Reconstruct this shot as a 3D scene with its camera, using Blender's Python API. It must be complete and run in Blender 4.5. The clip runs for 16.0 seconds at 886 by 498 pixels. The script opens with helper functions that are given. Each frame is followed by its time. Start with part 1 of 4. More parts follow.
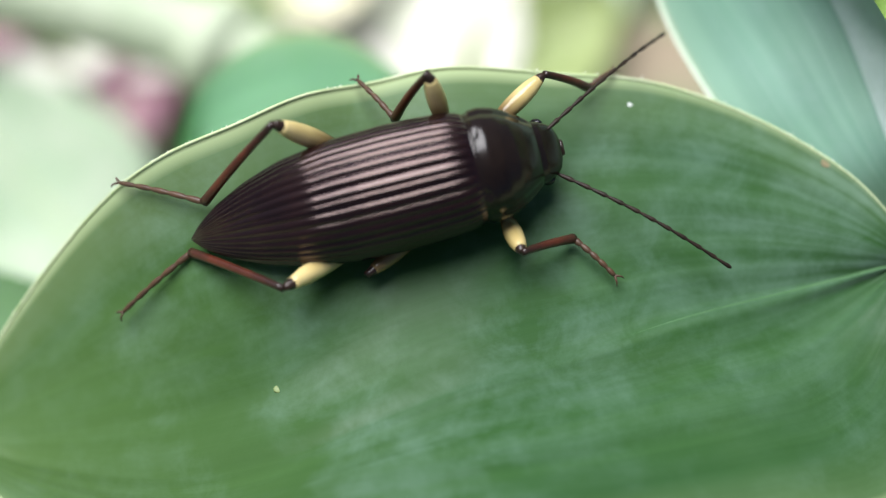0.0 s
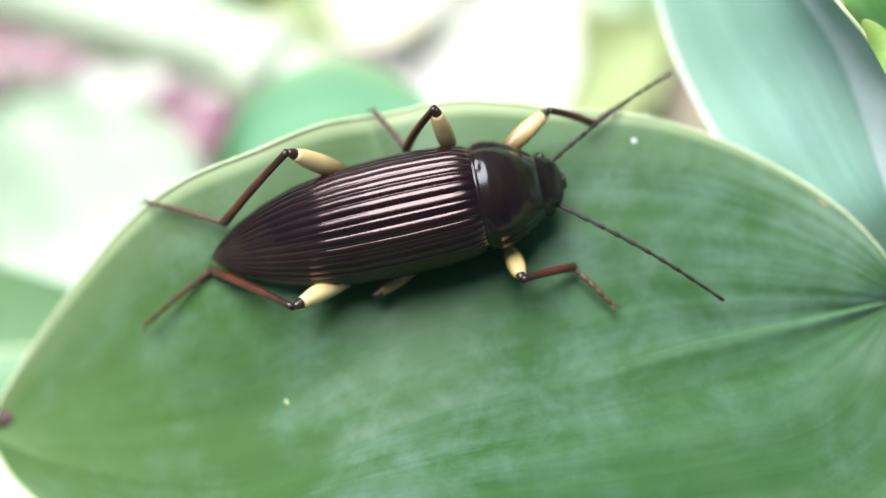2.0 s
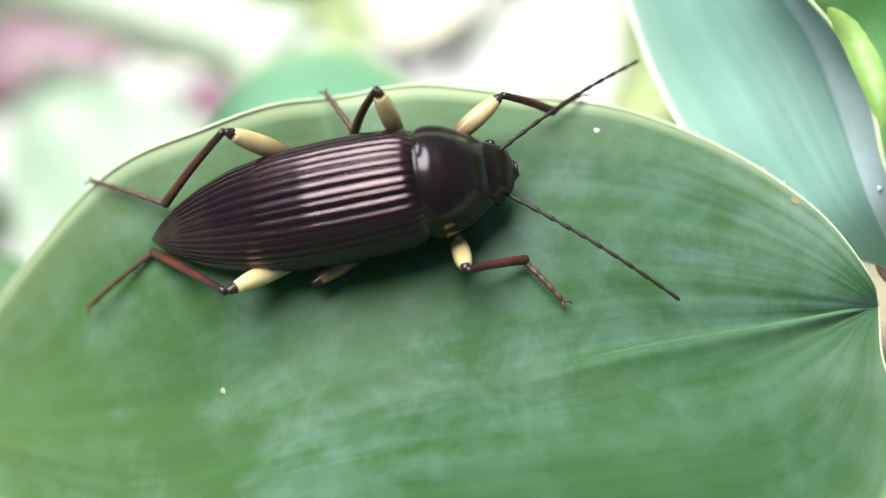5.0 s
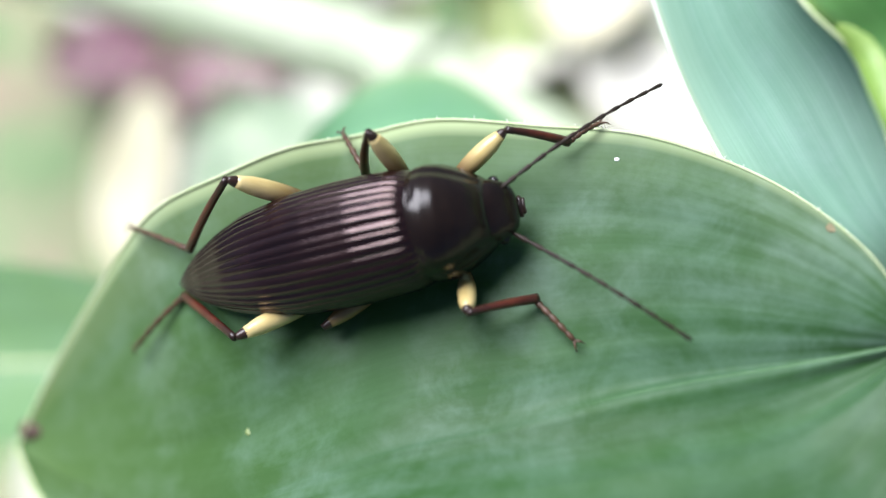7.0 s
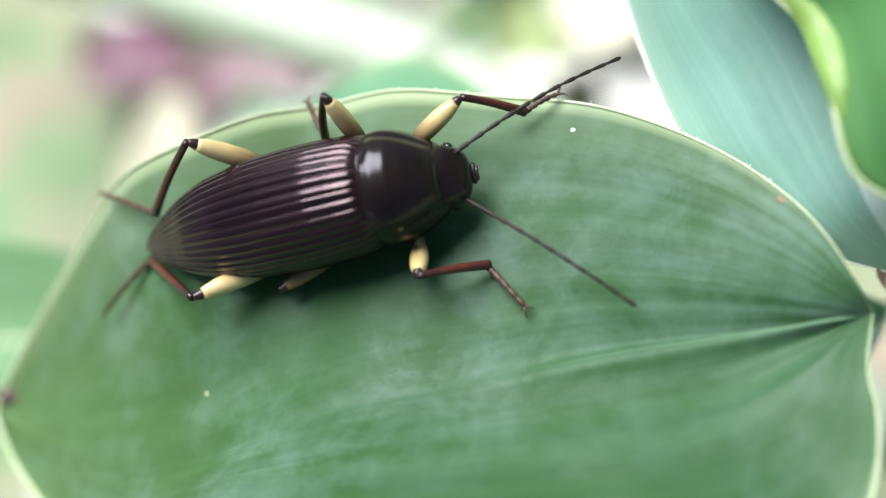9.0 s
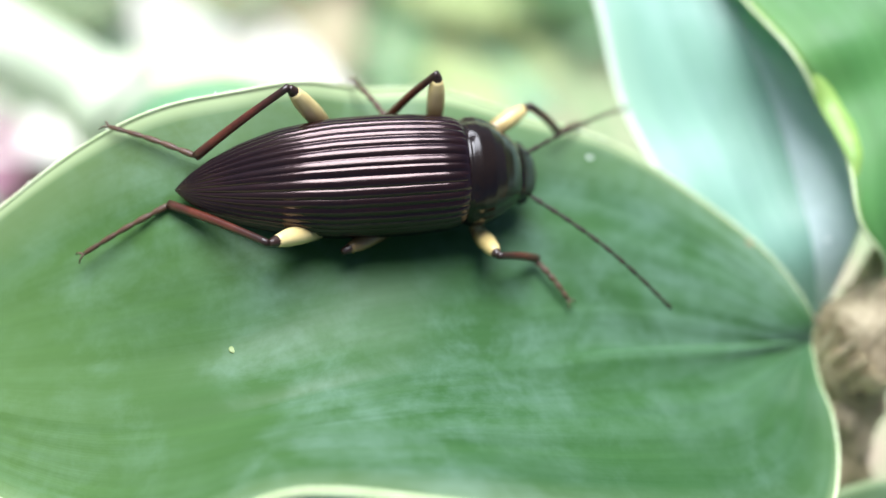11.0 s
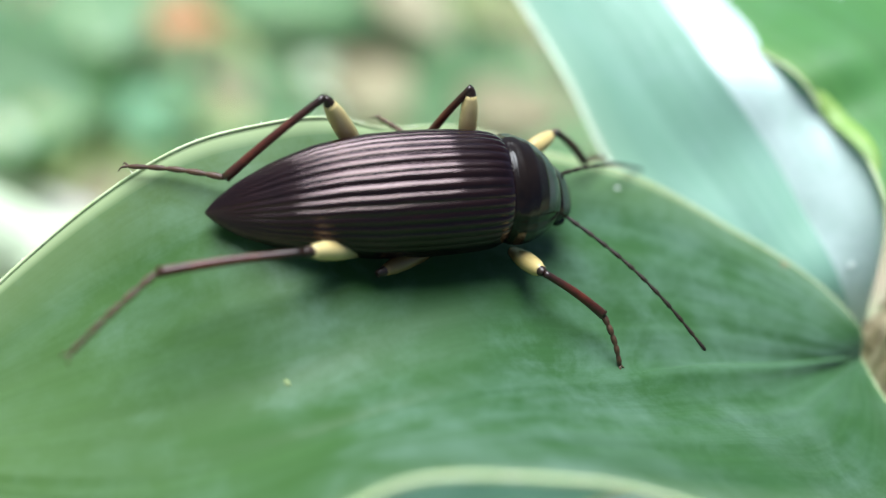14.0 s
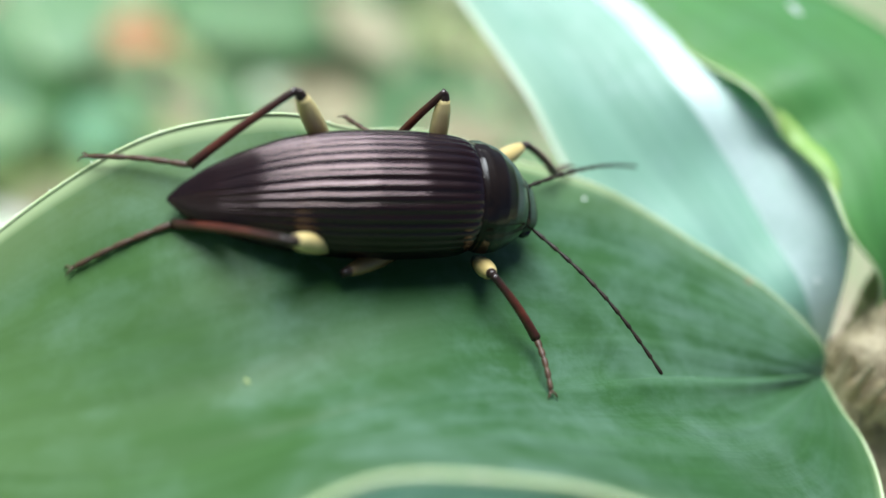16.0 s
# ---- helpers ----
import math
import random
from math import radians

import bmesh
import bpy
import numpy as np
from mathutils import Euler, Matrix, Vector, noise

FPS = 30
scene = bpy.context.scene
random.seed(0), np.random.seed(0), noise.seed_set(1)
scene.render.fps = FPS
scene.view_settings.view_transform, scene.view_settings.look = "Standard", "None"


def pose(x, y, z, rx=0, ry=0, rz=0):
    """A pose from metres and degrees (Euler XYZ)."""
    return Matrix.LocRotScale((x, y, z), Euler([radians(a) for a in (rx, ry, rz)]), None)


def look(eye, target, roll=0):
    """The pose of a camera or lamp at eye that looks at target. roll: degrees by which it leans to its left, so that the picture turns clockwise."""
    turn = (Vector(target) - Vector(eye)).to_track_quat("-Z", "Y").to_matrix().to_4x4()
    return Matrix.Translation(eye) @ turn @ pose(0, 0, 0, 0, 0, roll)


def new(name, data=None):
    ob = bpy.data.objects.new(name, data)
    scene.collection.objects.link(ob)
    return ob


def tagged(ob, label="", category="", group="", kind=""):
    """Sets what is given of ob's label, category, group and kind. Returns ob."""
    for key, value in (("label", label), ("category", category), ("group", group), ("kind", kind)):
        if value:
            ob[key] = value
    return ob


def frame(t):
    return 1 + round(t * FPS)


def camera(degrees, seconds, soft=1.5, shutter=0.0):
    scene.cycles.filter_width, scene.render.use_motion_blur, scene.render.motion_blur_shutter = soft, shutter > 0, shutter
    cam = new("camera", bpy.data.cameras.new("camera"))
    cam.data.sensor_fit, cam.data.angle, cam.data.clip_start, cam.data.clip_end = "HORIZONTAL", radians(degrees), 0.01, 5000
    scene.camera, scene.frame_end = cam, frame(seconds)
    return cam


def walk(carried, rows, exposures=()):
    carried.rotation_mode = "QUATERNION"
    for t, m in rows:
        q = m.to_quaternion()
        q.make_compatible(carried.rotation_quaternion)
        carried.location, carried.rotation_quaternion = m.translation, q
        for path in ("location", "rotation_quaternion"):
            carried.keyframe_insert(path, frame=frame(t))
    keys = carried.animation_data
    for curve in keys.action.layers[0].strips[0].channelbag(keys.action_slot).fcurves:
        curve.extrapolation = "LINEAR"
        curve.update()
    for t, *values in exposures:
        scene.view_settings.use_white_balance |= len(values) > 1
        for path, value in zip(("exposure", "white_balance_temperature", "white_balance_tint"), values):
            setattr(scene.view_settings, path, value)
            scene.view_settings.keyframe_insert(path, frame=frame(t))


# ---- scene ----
# ---- camera ----
cam = camera(37.86, 16.0, soft=1.4)
PATH = [
    (0, look((-0.00307, -0.01801, 0.04651), (-0.00078, 0.00024, 0.00002), 5.55)),
    (0.5, look((0.00321, -0.01832, 0.04970), (-0.00006, -0.00014, 0.00323), -11.90)),
    (1, look((0.00330, -0.01694, 0.04727), (-0.00024, 0.00093, 0.00071), -12.24)),
    (1.5, look((-0.00042, -0.01804, 0.04830), (-0.00075, 0.00024, 0.00176), -1.20)),
    (2, look((-0.00051, -0.01854, 0.04905), (-0.00099, 0.00024, 0.00271), -0.75)),
    (2.5, look((0.00061, -0.01903, 0.04997), (-0.00018, -0.00026, 0.00363), -1.04)),
    (3, look((-0.00127, -0.01998, 0.04893), (-0.00121, -0.00133, 0.00254), 2.46)),
    (3.5, look((0.00153, -0.01911, 0.04725), (-0.00007, -0.00071, 0.00078), -3.32)),
    (3.7, look((0.00278, -0.01789, 0.04708), (0.00060, 0.00040, 0.00060), -5.05)),
    (5.8, look((0.00668, -0.01838, 0.04569), (0.00090, 0.00083, -0.00011), -13.15)),
    (6, look((0.00872, -0.01812, 0.04448), (0.00078, 0.00073, -0.00115), -19.69)),
    (6.5, look((0.01117, -0.01527, 0.04399), (-0.00073, 0.00264, -0.00115), -30.52)),
    (7, look((0.01430, -0.01498, 0.04498), (0.00035, 0.00245, 0.00024), -34.65)),
    (7.5, look((0.01848, -0.01561, 0.04249), (0.00221, 0.00157, -0.00156), -39.88)),
    (8, look((0.01704, -0.01696, 0.04358), (0.00126, 0.00113, -0.00027), -36.78)),
    (8.5, look((0.01668, -0.01729, 0.04445), (0.00176, 0.00099, 0.00037), -34.06)),
    (9, look((0.01792, -0.01676, 0.04368), (0.00215, 0.00131, -0.00019), -35.58)),
    (9.2, look((0.01737, -0.01685, 0.04389), (0.00231, 0.00150, -0.00011), -33.46)),
    (11.3, look((-0.01409, -0.02756, 0.04339), (-0.00181, -0.00131, 0.00265), 31.46)),
    (11.5, look((-0.01479, -0.02707, 0.04314), (-0.00292, -0.00130, 0.00197), 30.93)),
    (12, look((-0.01321, -0.02894, 0.04126), (-0.00117, -0.00183, 0.00102), 26.44)),
    (12.5, look((-0.00924, -0.02859, 0.03967), (-0.00103, 0.00162, 0.00068), 15.70)),
    (13, look((-0.01505, -0.03105, 0.03712), (-0.00234, 0.00088, 0.00081), 21.76)),
    (13.3, look((-0.01463, -0.03400, 0.03551), (-0.00199, -0.00050, 0.00060), 20.77)),
    (13.5, look((-0.01470, -0.03240, 0.03612), (-0.00113, -0.00033, 0.00023), 22.76)),
    (14, look((-0.01551, -0.03306, 0.03442), (-0.00148, 0.00095, 0.00056), 23.87)),
    (14.2, look((-0.01483, -0.03369, 0.03398), (-0.00131, 0.00072, 0.00032), 22.75)),
    (14.5, look((-0.01597, -0.03301, 0.03375), (-0.00143, 0.00098, 0.00009), 24.35)),
    (15, look((-0.01441, -0.03369, 0.03374), (0.00018, 0.00032, 0.00011), 23.40)),
    (15.5, look((-0.01465, -0.03307, 0.03400), (0.00025, 0.00173, 0.00133), 23.66)),
    (16, look((-0.01589, -0.03327, 0.03266), (0.00000, 0.00153, 0.00048), 26.95)),
]
cam.data.dof.use_dof, cam.data.dof.focus_distance, cam.data.dof.aperture_fstop = True, 0.0490, 19.0
walk(cam, PATH, exposures=[(0.0, 0.25, 6110, 10), (0.4, 0.66, 6010, 13), (3.5, 0.76, 5940, 14), (6.0, 0.62, 5960, 14), (7.0, 0.54, 5920, 14), (9.0, 0.62, 5870, 14), (11.4, 0.88, 5810, 12), (12.6, 0.88, 5730, 12), (13.5, 0.68, 5790, 7), (16.0, 0.50, 5800, 4)])

# ---- world and light ----
world = bpy.data.worlds.new("sky")
scene.world = world
world.use_nodes = True
wn = world.node_tree
wn.nodes.clear()
sky = wn.nodes.new("ShaderNodeTexSky")
sky.sky_type, sky.sun_disc = "NISHITA", False
sky.sun_elevation, sky.sun_rotation = radians(65), radians(-36)
sky.air_density, sky.dust_density, sky.ozone_density = 0.8, 3.5, 0.8
bg = wn.nodes.new("ShaderNodeBackground")
bg.inputs["Strength"].default_value = 0.05
wout = wn.nodes.new("ShaderNodeOutputWorld")
wn.links.new(sky.outputs["Color"], bg.inputs["Color"])
wn.links.new(bg.outputs["Background"], wout.inputs["Surface"])
sun = new("sun", bpy.data.lights.new("sun", "SUN"))
sun.data.energy, sun.data.angle, sun.data.color = 5.0, radians(45), (1.0, 0.98, 0.95)
sun.matrix_world = look((-0.25, 0.34, 0.91), (0, 0, 0))

CM = 0.01


# ---- materials ----
class Mat:
    """A small builder of node materials."""

    def __init__(self, name):
        self.m = bpy.data.materials.new(name)
        self.m.use_nodes = True
        self.t = self.m.node_tree
        self.t.nodes.clear()
        self.out = self.n("ShaderNodeOutputMaterial")
        self.bsdf = self.n("ShaderNodeBsdfPrincipled")
        self.link(self.bsdf.outputs[0], self.out.inputs["Surface"])

    def n(self, kind, **sets):
        node = self.t.nodes.new(kind)
        for k, v in sets.items():
            node.inputs[k].default_value = v
        return node

    def link(self, a, b):
        self.t.links.new(a, b)

    def set(self, **sets):
        for k, v in sets.items():
            self.bsdf.inputs[k.replace("_", " ")].default_value = v

    def coords(self, which="Object", scale=(1, 1, 1)):
        tc = self.n("ShaderNodeTexCoord")
        mp = self.n("ShaderNodeMapping")
        mp.inputs["Scale"].default_value = scale
        if which == "Object":
            mp.inputs["Location"].default_value = (0.37, 0.53, 0.29)
        self.link(tc.outputs[which], mp.inputs["Vector"])
        return mp.outputs["Vector"]

    def noise(self, vec, scale, detail=4.0, rough=0.55, distortion=0.0):
        nd = self.n("ShaderNodeTexNoise", Scale=scale, Detail=detail, Roughness=rough, Distortion=distortion)
        self.link(vec, nd.inputs["Vector"])
        return nd.outputs["Fac"]

    def ramp(self, fac, stops):
        r = self.n("ShaderNodeValToRGB")
        el = r.color_ramp.elements
        while len(el) < len(stops):
            el.new(0.5)
        for e, (p, c) in zip(el, stops):
            e.position, e.color = p, (*c, 1) if len(c) == 3 else c
        self.link(fac, r.inputs["Fac"])
        return r.outputs["Color"]

    def mix(self, fac, a, b, blend="MIX"):
        m = self.t.nodes.new("ShaderNodeMix")
        m.data_type, m.blend_type = "RGBA", blend
        for sock, v in ((m.inputs[0], fac), (m.inputs[6], a), (m.inputs[7], b)):
            if isinstance(v, (int, float)):
                sock.default_value = v
            elif isinstance(v, tuple):
                sock.default_value = (*v, 1)
            else:
                self.link(v, sock)
        return m.outputs[2]

    def span(self, fac, a, b, c, d):
        r = self.n("ShaderNodeMapRange")
        for i, v in enumerate((a, b, c, d)):
            r.inputs[1 + i].default_value = v
        self.link(fac, r.inputs[0])
        return r.outputs[0]

    def bump(self, height, strength, distance):
        b = self.n("ShaderNodeBump", Strength=strength, Distance=distance)
        self.link(height, b.inputs["Height"])
        self.link(b.outputs["Normal"], self.bsdf.inputs["Normal"])
        return b

    def color(self, c):
        self.link(c, self.bsdf.inputs["Base Color"])


def leaf_material(name, dark, light, bloom=0.5, frost=0.0, rough=0.42, translucent=0.25, veins=26.0, edge=None, half=None, spec=0.3, root=0.0, tip=None):
    """Leaf skin: lengthwise veins, rubbed waxy bloom, a paler margin (edge) and, if asked, one waxy half whitened for
    sheen.
    """
    m = Mat(name)
    fine = m.noise(m.coords("UV", (1.6, veins, 1)), 1.0, 2.0, 0.5, 0.15)
    hair = m.noise(m.coords("UV", (2.5, veins * 4.5, 1)), 1.0, 2.0, 0.5, 0.1)
    band = m.noise(m.coords("UV", (1.0, 11.0, 1)), 1.0, 2.0, 0.5, 0.3)
    broad = m.noise(m.coords("UV", (3, 5, 1)), 1.0, 3.0, 0.55)
    spots = m.noise(m.coords("Object", (1, 1, 1)), 1400.0, 4.0, 0.6)
    base = m.mix(m.span(m.mix(0.3, fine, hair), 0.3, 0.7, 0, 1), dark, light)
    base = m.mix(m.span(broad, 0.35, 0.7, 0.0, 0.4), base, tuple(0.75 * c for c in dark))
    base = m.mix(m.span(band, 0.48, 0.66, 0.0, 0.35), base, tuple(0.75 * c for c in dark))
    # pale waxy bloom, rubbed into soft mottled patches
    wax = m.noise(m.coords("Object", (1, 1, 1)), 420.0, 7.0, 0.68, 0.25)
    rub = m.noise(m.coords("UV", (7, 16, 1)), 1.0, 4.0, 0.6, 0.2)
    worn_at = m.noise(m.coords("Object", (1, 1, 1)), 150.0, 3.0, 0.55, 0.3)
    waxf = m.mix(1.0, m.span(m.mix(0.35, wax, rub), 0.42, 0.66, 0.0, bloom), m.span(worn_at, 0.38, 0.60, 0.1, 1.0), "MULTIPLY")
    sep = m.n("ShaderNodeSeparateXYZ")
    m.link(m.coords("UV", (1, 1, 1)), sep.inputs[0])
    if root:
        waxf = m.mix(1.0, waxf, m.span(sep.outputs["X"], 0.12, 0.42, 0.35, 1.0), "MULTIPLY")
    base = m.mix(waxf, base, (0.30, 0.45, 0.40))
    # the bloom stays thick towards the leaf base
    if root:
        thick = m.mix(1.0, m.span(sep.outputs["X"], 0.34, 0.05, 0.0, root), m.span(m.mix(0.5, wax, fine), 0.40, 0.62, 0.0, 1), "MULTIPLY")
        thick = m.mix(1.0, thick, m.span(sep.outputs["Y"], 0.44, 0.56, 0.2, 2.2), "MULTIPLY")
        base = m.mix(thick, base, (0.30, 0.45, 0.39))
    if tip:
        base = m.mix(m.span(sep.outputs["X"], 0.45, 0.95, 0.0, 0.55), base, tip)
    # sky sheen on the waxy half, painted into its colour as uneven white
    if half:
        sheen_patch = m.mix(0.5, m.span(broad, 0.3, 0.65, 0.6, 1), m.span(wax, 0.35, 0.65, 0.5, 1))
        sheen_patch = m.mix(1.0, sheen_patch, m.span(sep.outputs["X"], 0.02, 0.12, 0.5, 1.0), "MULTIPLY")
        base = m.mix(m.mix(1.0, m.span(sep.outputs["Y"], 0.51, 0.49, 0, 1), sheen_patch, "MULTIPLY"), base, half)
    if edge:
        away = m.n("ShaderNodeMath")
        away.operation = "ABSOLUTE"
        off = m.n("ShaderNodeMath")
        off.operation, off.inputs[1].default_value = "SUBTRACT", 0.5
        m.link(sep.outputs["Y"], off.inputs[0])
        m.link(off.outputs[0], away.inputs[0])
        fade = m.span(sep.outputs["X"], 0.10, 0.42, 0.2, 1.0)
        base = m.mix(m.mix(1.0, m.span(away.outputs[0], 0.36, 0.5, 0.0, 0.2), fade, "MULTIPLY"), base, edge)
        base = m.mix(m.mix(1.0, m.span(away.outputs[0], 0.472, 0.492, 0.0, 0.85), fade, "MULTIPLY"), base, edge)
    m.color(base)
    r = m.mix(m.span(m.mix(0.4, wax, worn_at), 0.38, 0.62, 0, 1), (rough + 0.08,) * 3, (rough - 0.08,) * 3)
    m.link(r, m.bsdf.inputs["Roughness"])
    m.set(Specular_IOR_Level=spec, Coat_Weight=0.0)
    # the waxy film frosts at low angles
    if frost:
        film = m.mix(1.0, m.span(m.mix(0.4, wax, rub), 0.36, 0.64, 0.25 * frost, frost), m.span(worn_at, 0.35, 0.60, 0.5, 1.0), "MULTIPLY")
        m.link(film, m.bsdf.inputs["Sheen Weight"])
        m.set(Sheen_Roughness=0.45)
        m.bsdf.inputs["Sheen Tint"].default_value = (0.80, 1.0, 0.93, 1)
    h = m.mix(0.3, m.mix(0.35, m.mix(0.4, fine, band), hair), spots)
    m.bump(h, 0.25, 0.00011)
    tr = m.n("ShaderNodeBsdfTranslucent")
    m.link(m.mix(1.0, base, (1.0, 1.35, 0.5), "MULTIPLY"), tr.inputs["Color"])
    mx = m.n("ShaderNodeMixShader", Fac=translucent)
    m.link(m.bsdf.outputs[0], mx.inputs[1])
    m.link(tr.outputs[0], mx.inputs[2])
    m.link(mx.outputs[0], m.out.inputs["Surface"])
    return m.m


def plain_material(name, c1, c2, scale, rough=0.5, bump=0.0, metallic=0.0, coat=0.0, spec=0.5):
    m = Mat(name)
    v = m.coords("Object")
    n1 = m.noise(v, scale, 5.0, 0.6)
    n2 = m.noise(v, scale * 6, 3.0, 0.6)
    m.color(m.mix(m.span(m.mix(0.35, n1, n2), 0.35, 0.65, 0, 1), c1, c2))
    m.set(Roughness=rough, Metallic=metallic, Coat_Weight=coat, Specular_IOR_Level=spec)
    if bump:
        m.bump(n2, 0.5, bump)
    return m.m


def shell_material():
    m = Mat("wing_case_shell")
    v = m.coords("Object")
    n = m.noise(v, 700.0, 4.0, 0.6)
    pits = m.noise(v, 5200.0, 2.0, 0.5)
    m.color(m.mix(m.span(n, 0.3, 0.7, 0, 1), (0.0050, 0.0020, 0.0020), (0.0110, 0.0040, 0.0034)))
    m.set(Metallic=0.0, Specular_IOR_Level=0.66, Roughness=0.19, Coat_Weight=0.0)
    lw = m.n("ShaderNodeLayerWeight", Blend=0.42)
    m.link(m.mix(lw.outputs["Facing"], (1.0, 0.79, 0.71), (0.88, 0.54, 1.0)), m.bsdf.inputs["Specular Tint"])
    m.bump(pits, 0.12, 0.00002)
    return m.m


def femur_material(name, c1, c2):
    """Cream at the knee end, brown and glassy at the root."""
    m = Mat(name)
    n = m.noise(m.coords("Object", (0.25, 1, 1)), 1600.0, 4.0, 0.6)
    sep = m.n("ShaderNodeSeparateXYZ")
    m.link(m.coords("Generated"), sep.inputs[0])
    c = m.mix(m.span(n, 0.32, 0.68, 0, 1), c1, c2)
    m.color(m.mix(m.span(sep.outputs["X"], 0.28, 0.66, 0.88, 0.0), c, (0.085, 0.042, 0.014)))
    m.set(Roughness=0.24, Specular_IOR_Level=0.5)
    m.bump(n, 0.10, 0.00003)
    return m.m


def tibia_material():
    """Red-brown, darkening towards the knee and the foot."""
    m = Mat("red_brown_tibia")
    n = m.noise(m.coords("Object"), 1800.0, 4.0, 0.6)
    sep = m.n("ShaderNodeSeparateXYZ")
    m.link(m.coords("Generated"), sep.inputs[0])
    c = m.mix(m.span(n, 0.35, 0.65, 0, 1), (0.048, 0.011, 0.006), (0.095, 0.022, 0.010))
    c = m.mix(m.span(sep.outputs["X"], 0.05, 0.42, 0.9, 0.0), c, (0.014, 0.008, 0.006))
    m.color(m.mix(m.span(sep.outputs["X"], 0.75, 1.0, 0.0, 0.7), c, (0.030, 0.013, 0.008)))
    m.set(Roughness=0.36)
    return m.m


M_LEAF = leaf_material("leaf_green", (0.028, 0.086, 0.021), (0.044, 0.114, 0.032), 0.25, 0.8, 0.44, 0.10, edge=(0.46, 0.56, 0.29), spec=0.14, root=0.10, tip=(0.11, 0.19, 0.045))
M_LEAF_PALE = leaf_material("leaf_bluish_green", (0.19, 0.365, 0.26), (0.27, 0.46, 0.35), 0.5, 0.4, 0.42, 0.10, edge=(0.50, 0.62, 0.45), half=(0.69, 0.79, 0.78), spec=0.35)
M_LEAF_BRIGHT = leaf_material("leaf_bright_green", (0.10, 0.28, 0.07), (0.16, 0.37, 0.12), 0.15, 0.0, 0.45, 0.45, edge=(0.32, 0.48, 0.16))
M_RIM = plain_material("leaf_margin", (0.42, 0.53, 0.24), (0.58, 0.64, 0.40), 900.0, 0.45)
M_MIDRIB = plain_material("leaf_midrib", (0.045, 0.125, 0.038), (0.075, 0.17, 0.065), 1200.0, 0.5)
M_RIM_PALE = plain_material("leaf_margin_whitish", (0.55, 0.66, 0.50), (0.72, 0.78, 0.66), 900.0, 0.4)
M_CURL = plain_material("yellow_green_leaf_underside", (0.15, 0.29, 0.045), (0.27, 0.40, 0.09), 500.0, 0.5)
M_SHELL = shell_material()
M_BLACK = plain_material("glossy_black_shell", (0.006, 0.0036, 0.0028), (0.013, 0.008, 0.0055), 900.0, 0.2, spec=0.36)
M_YELLOW = femur_material("pale_yellow_femur", (0.55, 0.41, 0.145), (0.69, 0.56, 0.26))
# darker femur colour: holds the shade under the body for the middle right leg
M_YELLOW_SHADED = femur_material("shaded_yellow_femur", (0.15, 0.095, 0.032), (0.22, 0.148, 0.058))
M_TIBIA = tibia_material()
M_DARKLEG = plain_material("dark_brown_joint", (0.016, 0.009, 0.007), (0.035, 0.016, 0.010), 1800.0, 0.35)
M_TARSUS = plain_material("brown_tarsus", (0.045, 0.022, 0.012), (0.10, 0.05, 0.024), 2500.0, 0.5)
M_ANTENNA = plain_material("brown_antenna", (0.010, 0.006, 0.004), (0.035, 0.021, 0.013), 2500.0, 0.5, spec=0.3)
M_EYE = plain_material("black_eye", (0.006, 0.006, 0.007), (0.012, 0.012, 0.013), 3000.0, 0.2)
M_STEM = plain_material("woody_stem", (0.14, 0.105, 0.05), (0.42, 0.36, 0.22), 420.0, 0.6, 0.0003)
M_SHEATH = plain_material("papery_sheath", (0.32, 0.23, 0.11), (0.62, 0.53, 0.36), 700.0, 0.4, 0.0002)
M_SPECK = plain_material("white_speck", (0.7, 0.75, 0.7), (0.85, 0.86, 0.82), 3000.0, 0.3)
M_CREAM_SPOT = plain_material("yellowish_speck", (0.13, 0.20, 0.05), (0.20, 0.26, 0.08), 2000.0, 0.5)
M_FUZZ = plain_material("white_fuzz", (0.75, 0.78, 0.66), (0.9, 0.9, 0.82), 2000.0, 0.6)
M_RUST = plain_material("rusty_scar", (0.15, 0.13, 0.06), (0.27, 0.22, 0.12), 1500.0, 0.7)
M_BROWN = plain_material("brown_scar", (0.030, 0.018, 0.010), (0.09, 0.05, 0.025), 1500.0, 0.7)


# ---- helpers for meshes ----
def mesh_from(verts, faces, mat, smooth=True, uvs=None, name="m"):
    me = bpy.data.meshes.new(name)
    me.from_pydata([tuple(v) for v in verts], [], faces)
    me.update()
    if uvs is not None:
        layer = me.uv_layers.new(name="UVMap")
        idx = np.empty(len(me.loops), dtype=np.int32)
        me.loops.foreach_get("vertex_index", idx)
        layer.data.foreach_set("uv", np.asarray(uvs, dtype=np.float32)[idx].ravel())
    if smooth:
        me.polygons.foreach_set("use_smooth", [True] * len(me.polygons))
    me.materials.append(mat)
    return me


def part(name, me, parent=None, label=""):
    ob = new(name, me)
    if parent is not None:
        ob.parent = parent
    if label:
        ob["label"] = label
    return ob


def thing(name, label, category, m=None, group="", kind=""):
    ob = new(name)
    ob.empty_display_size = 0.002
    if m is not None:
        ob.matrix_world = m
    return tagged(ob, label, category, group, kind)


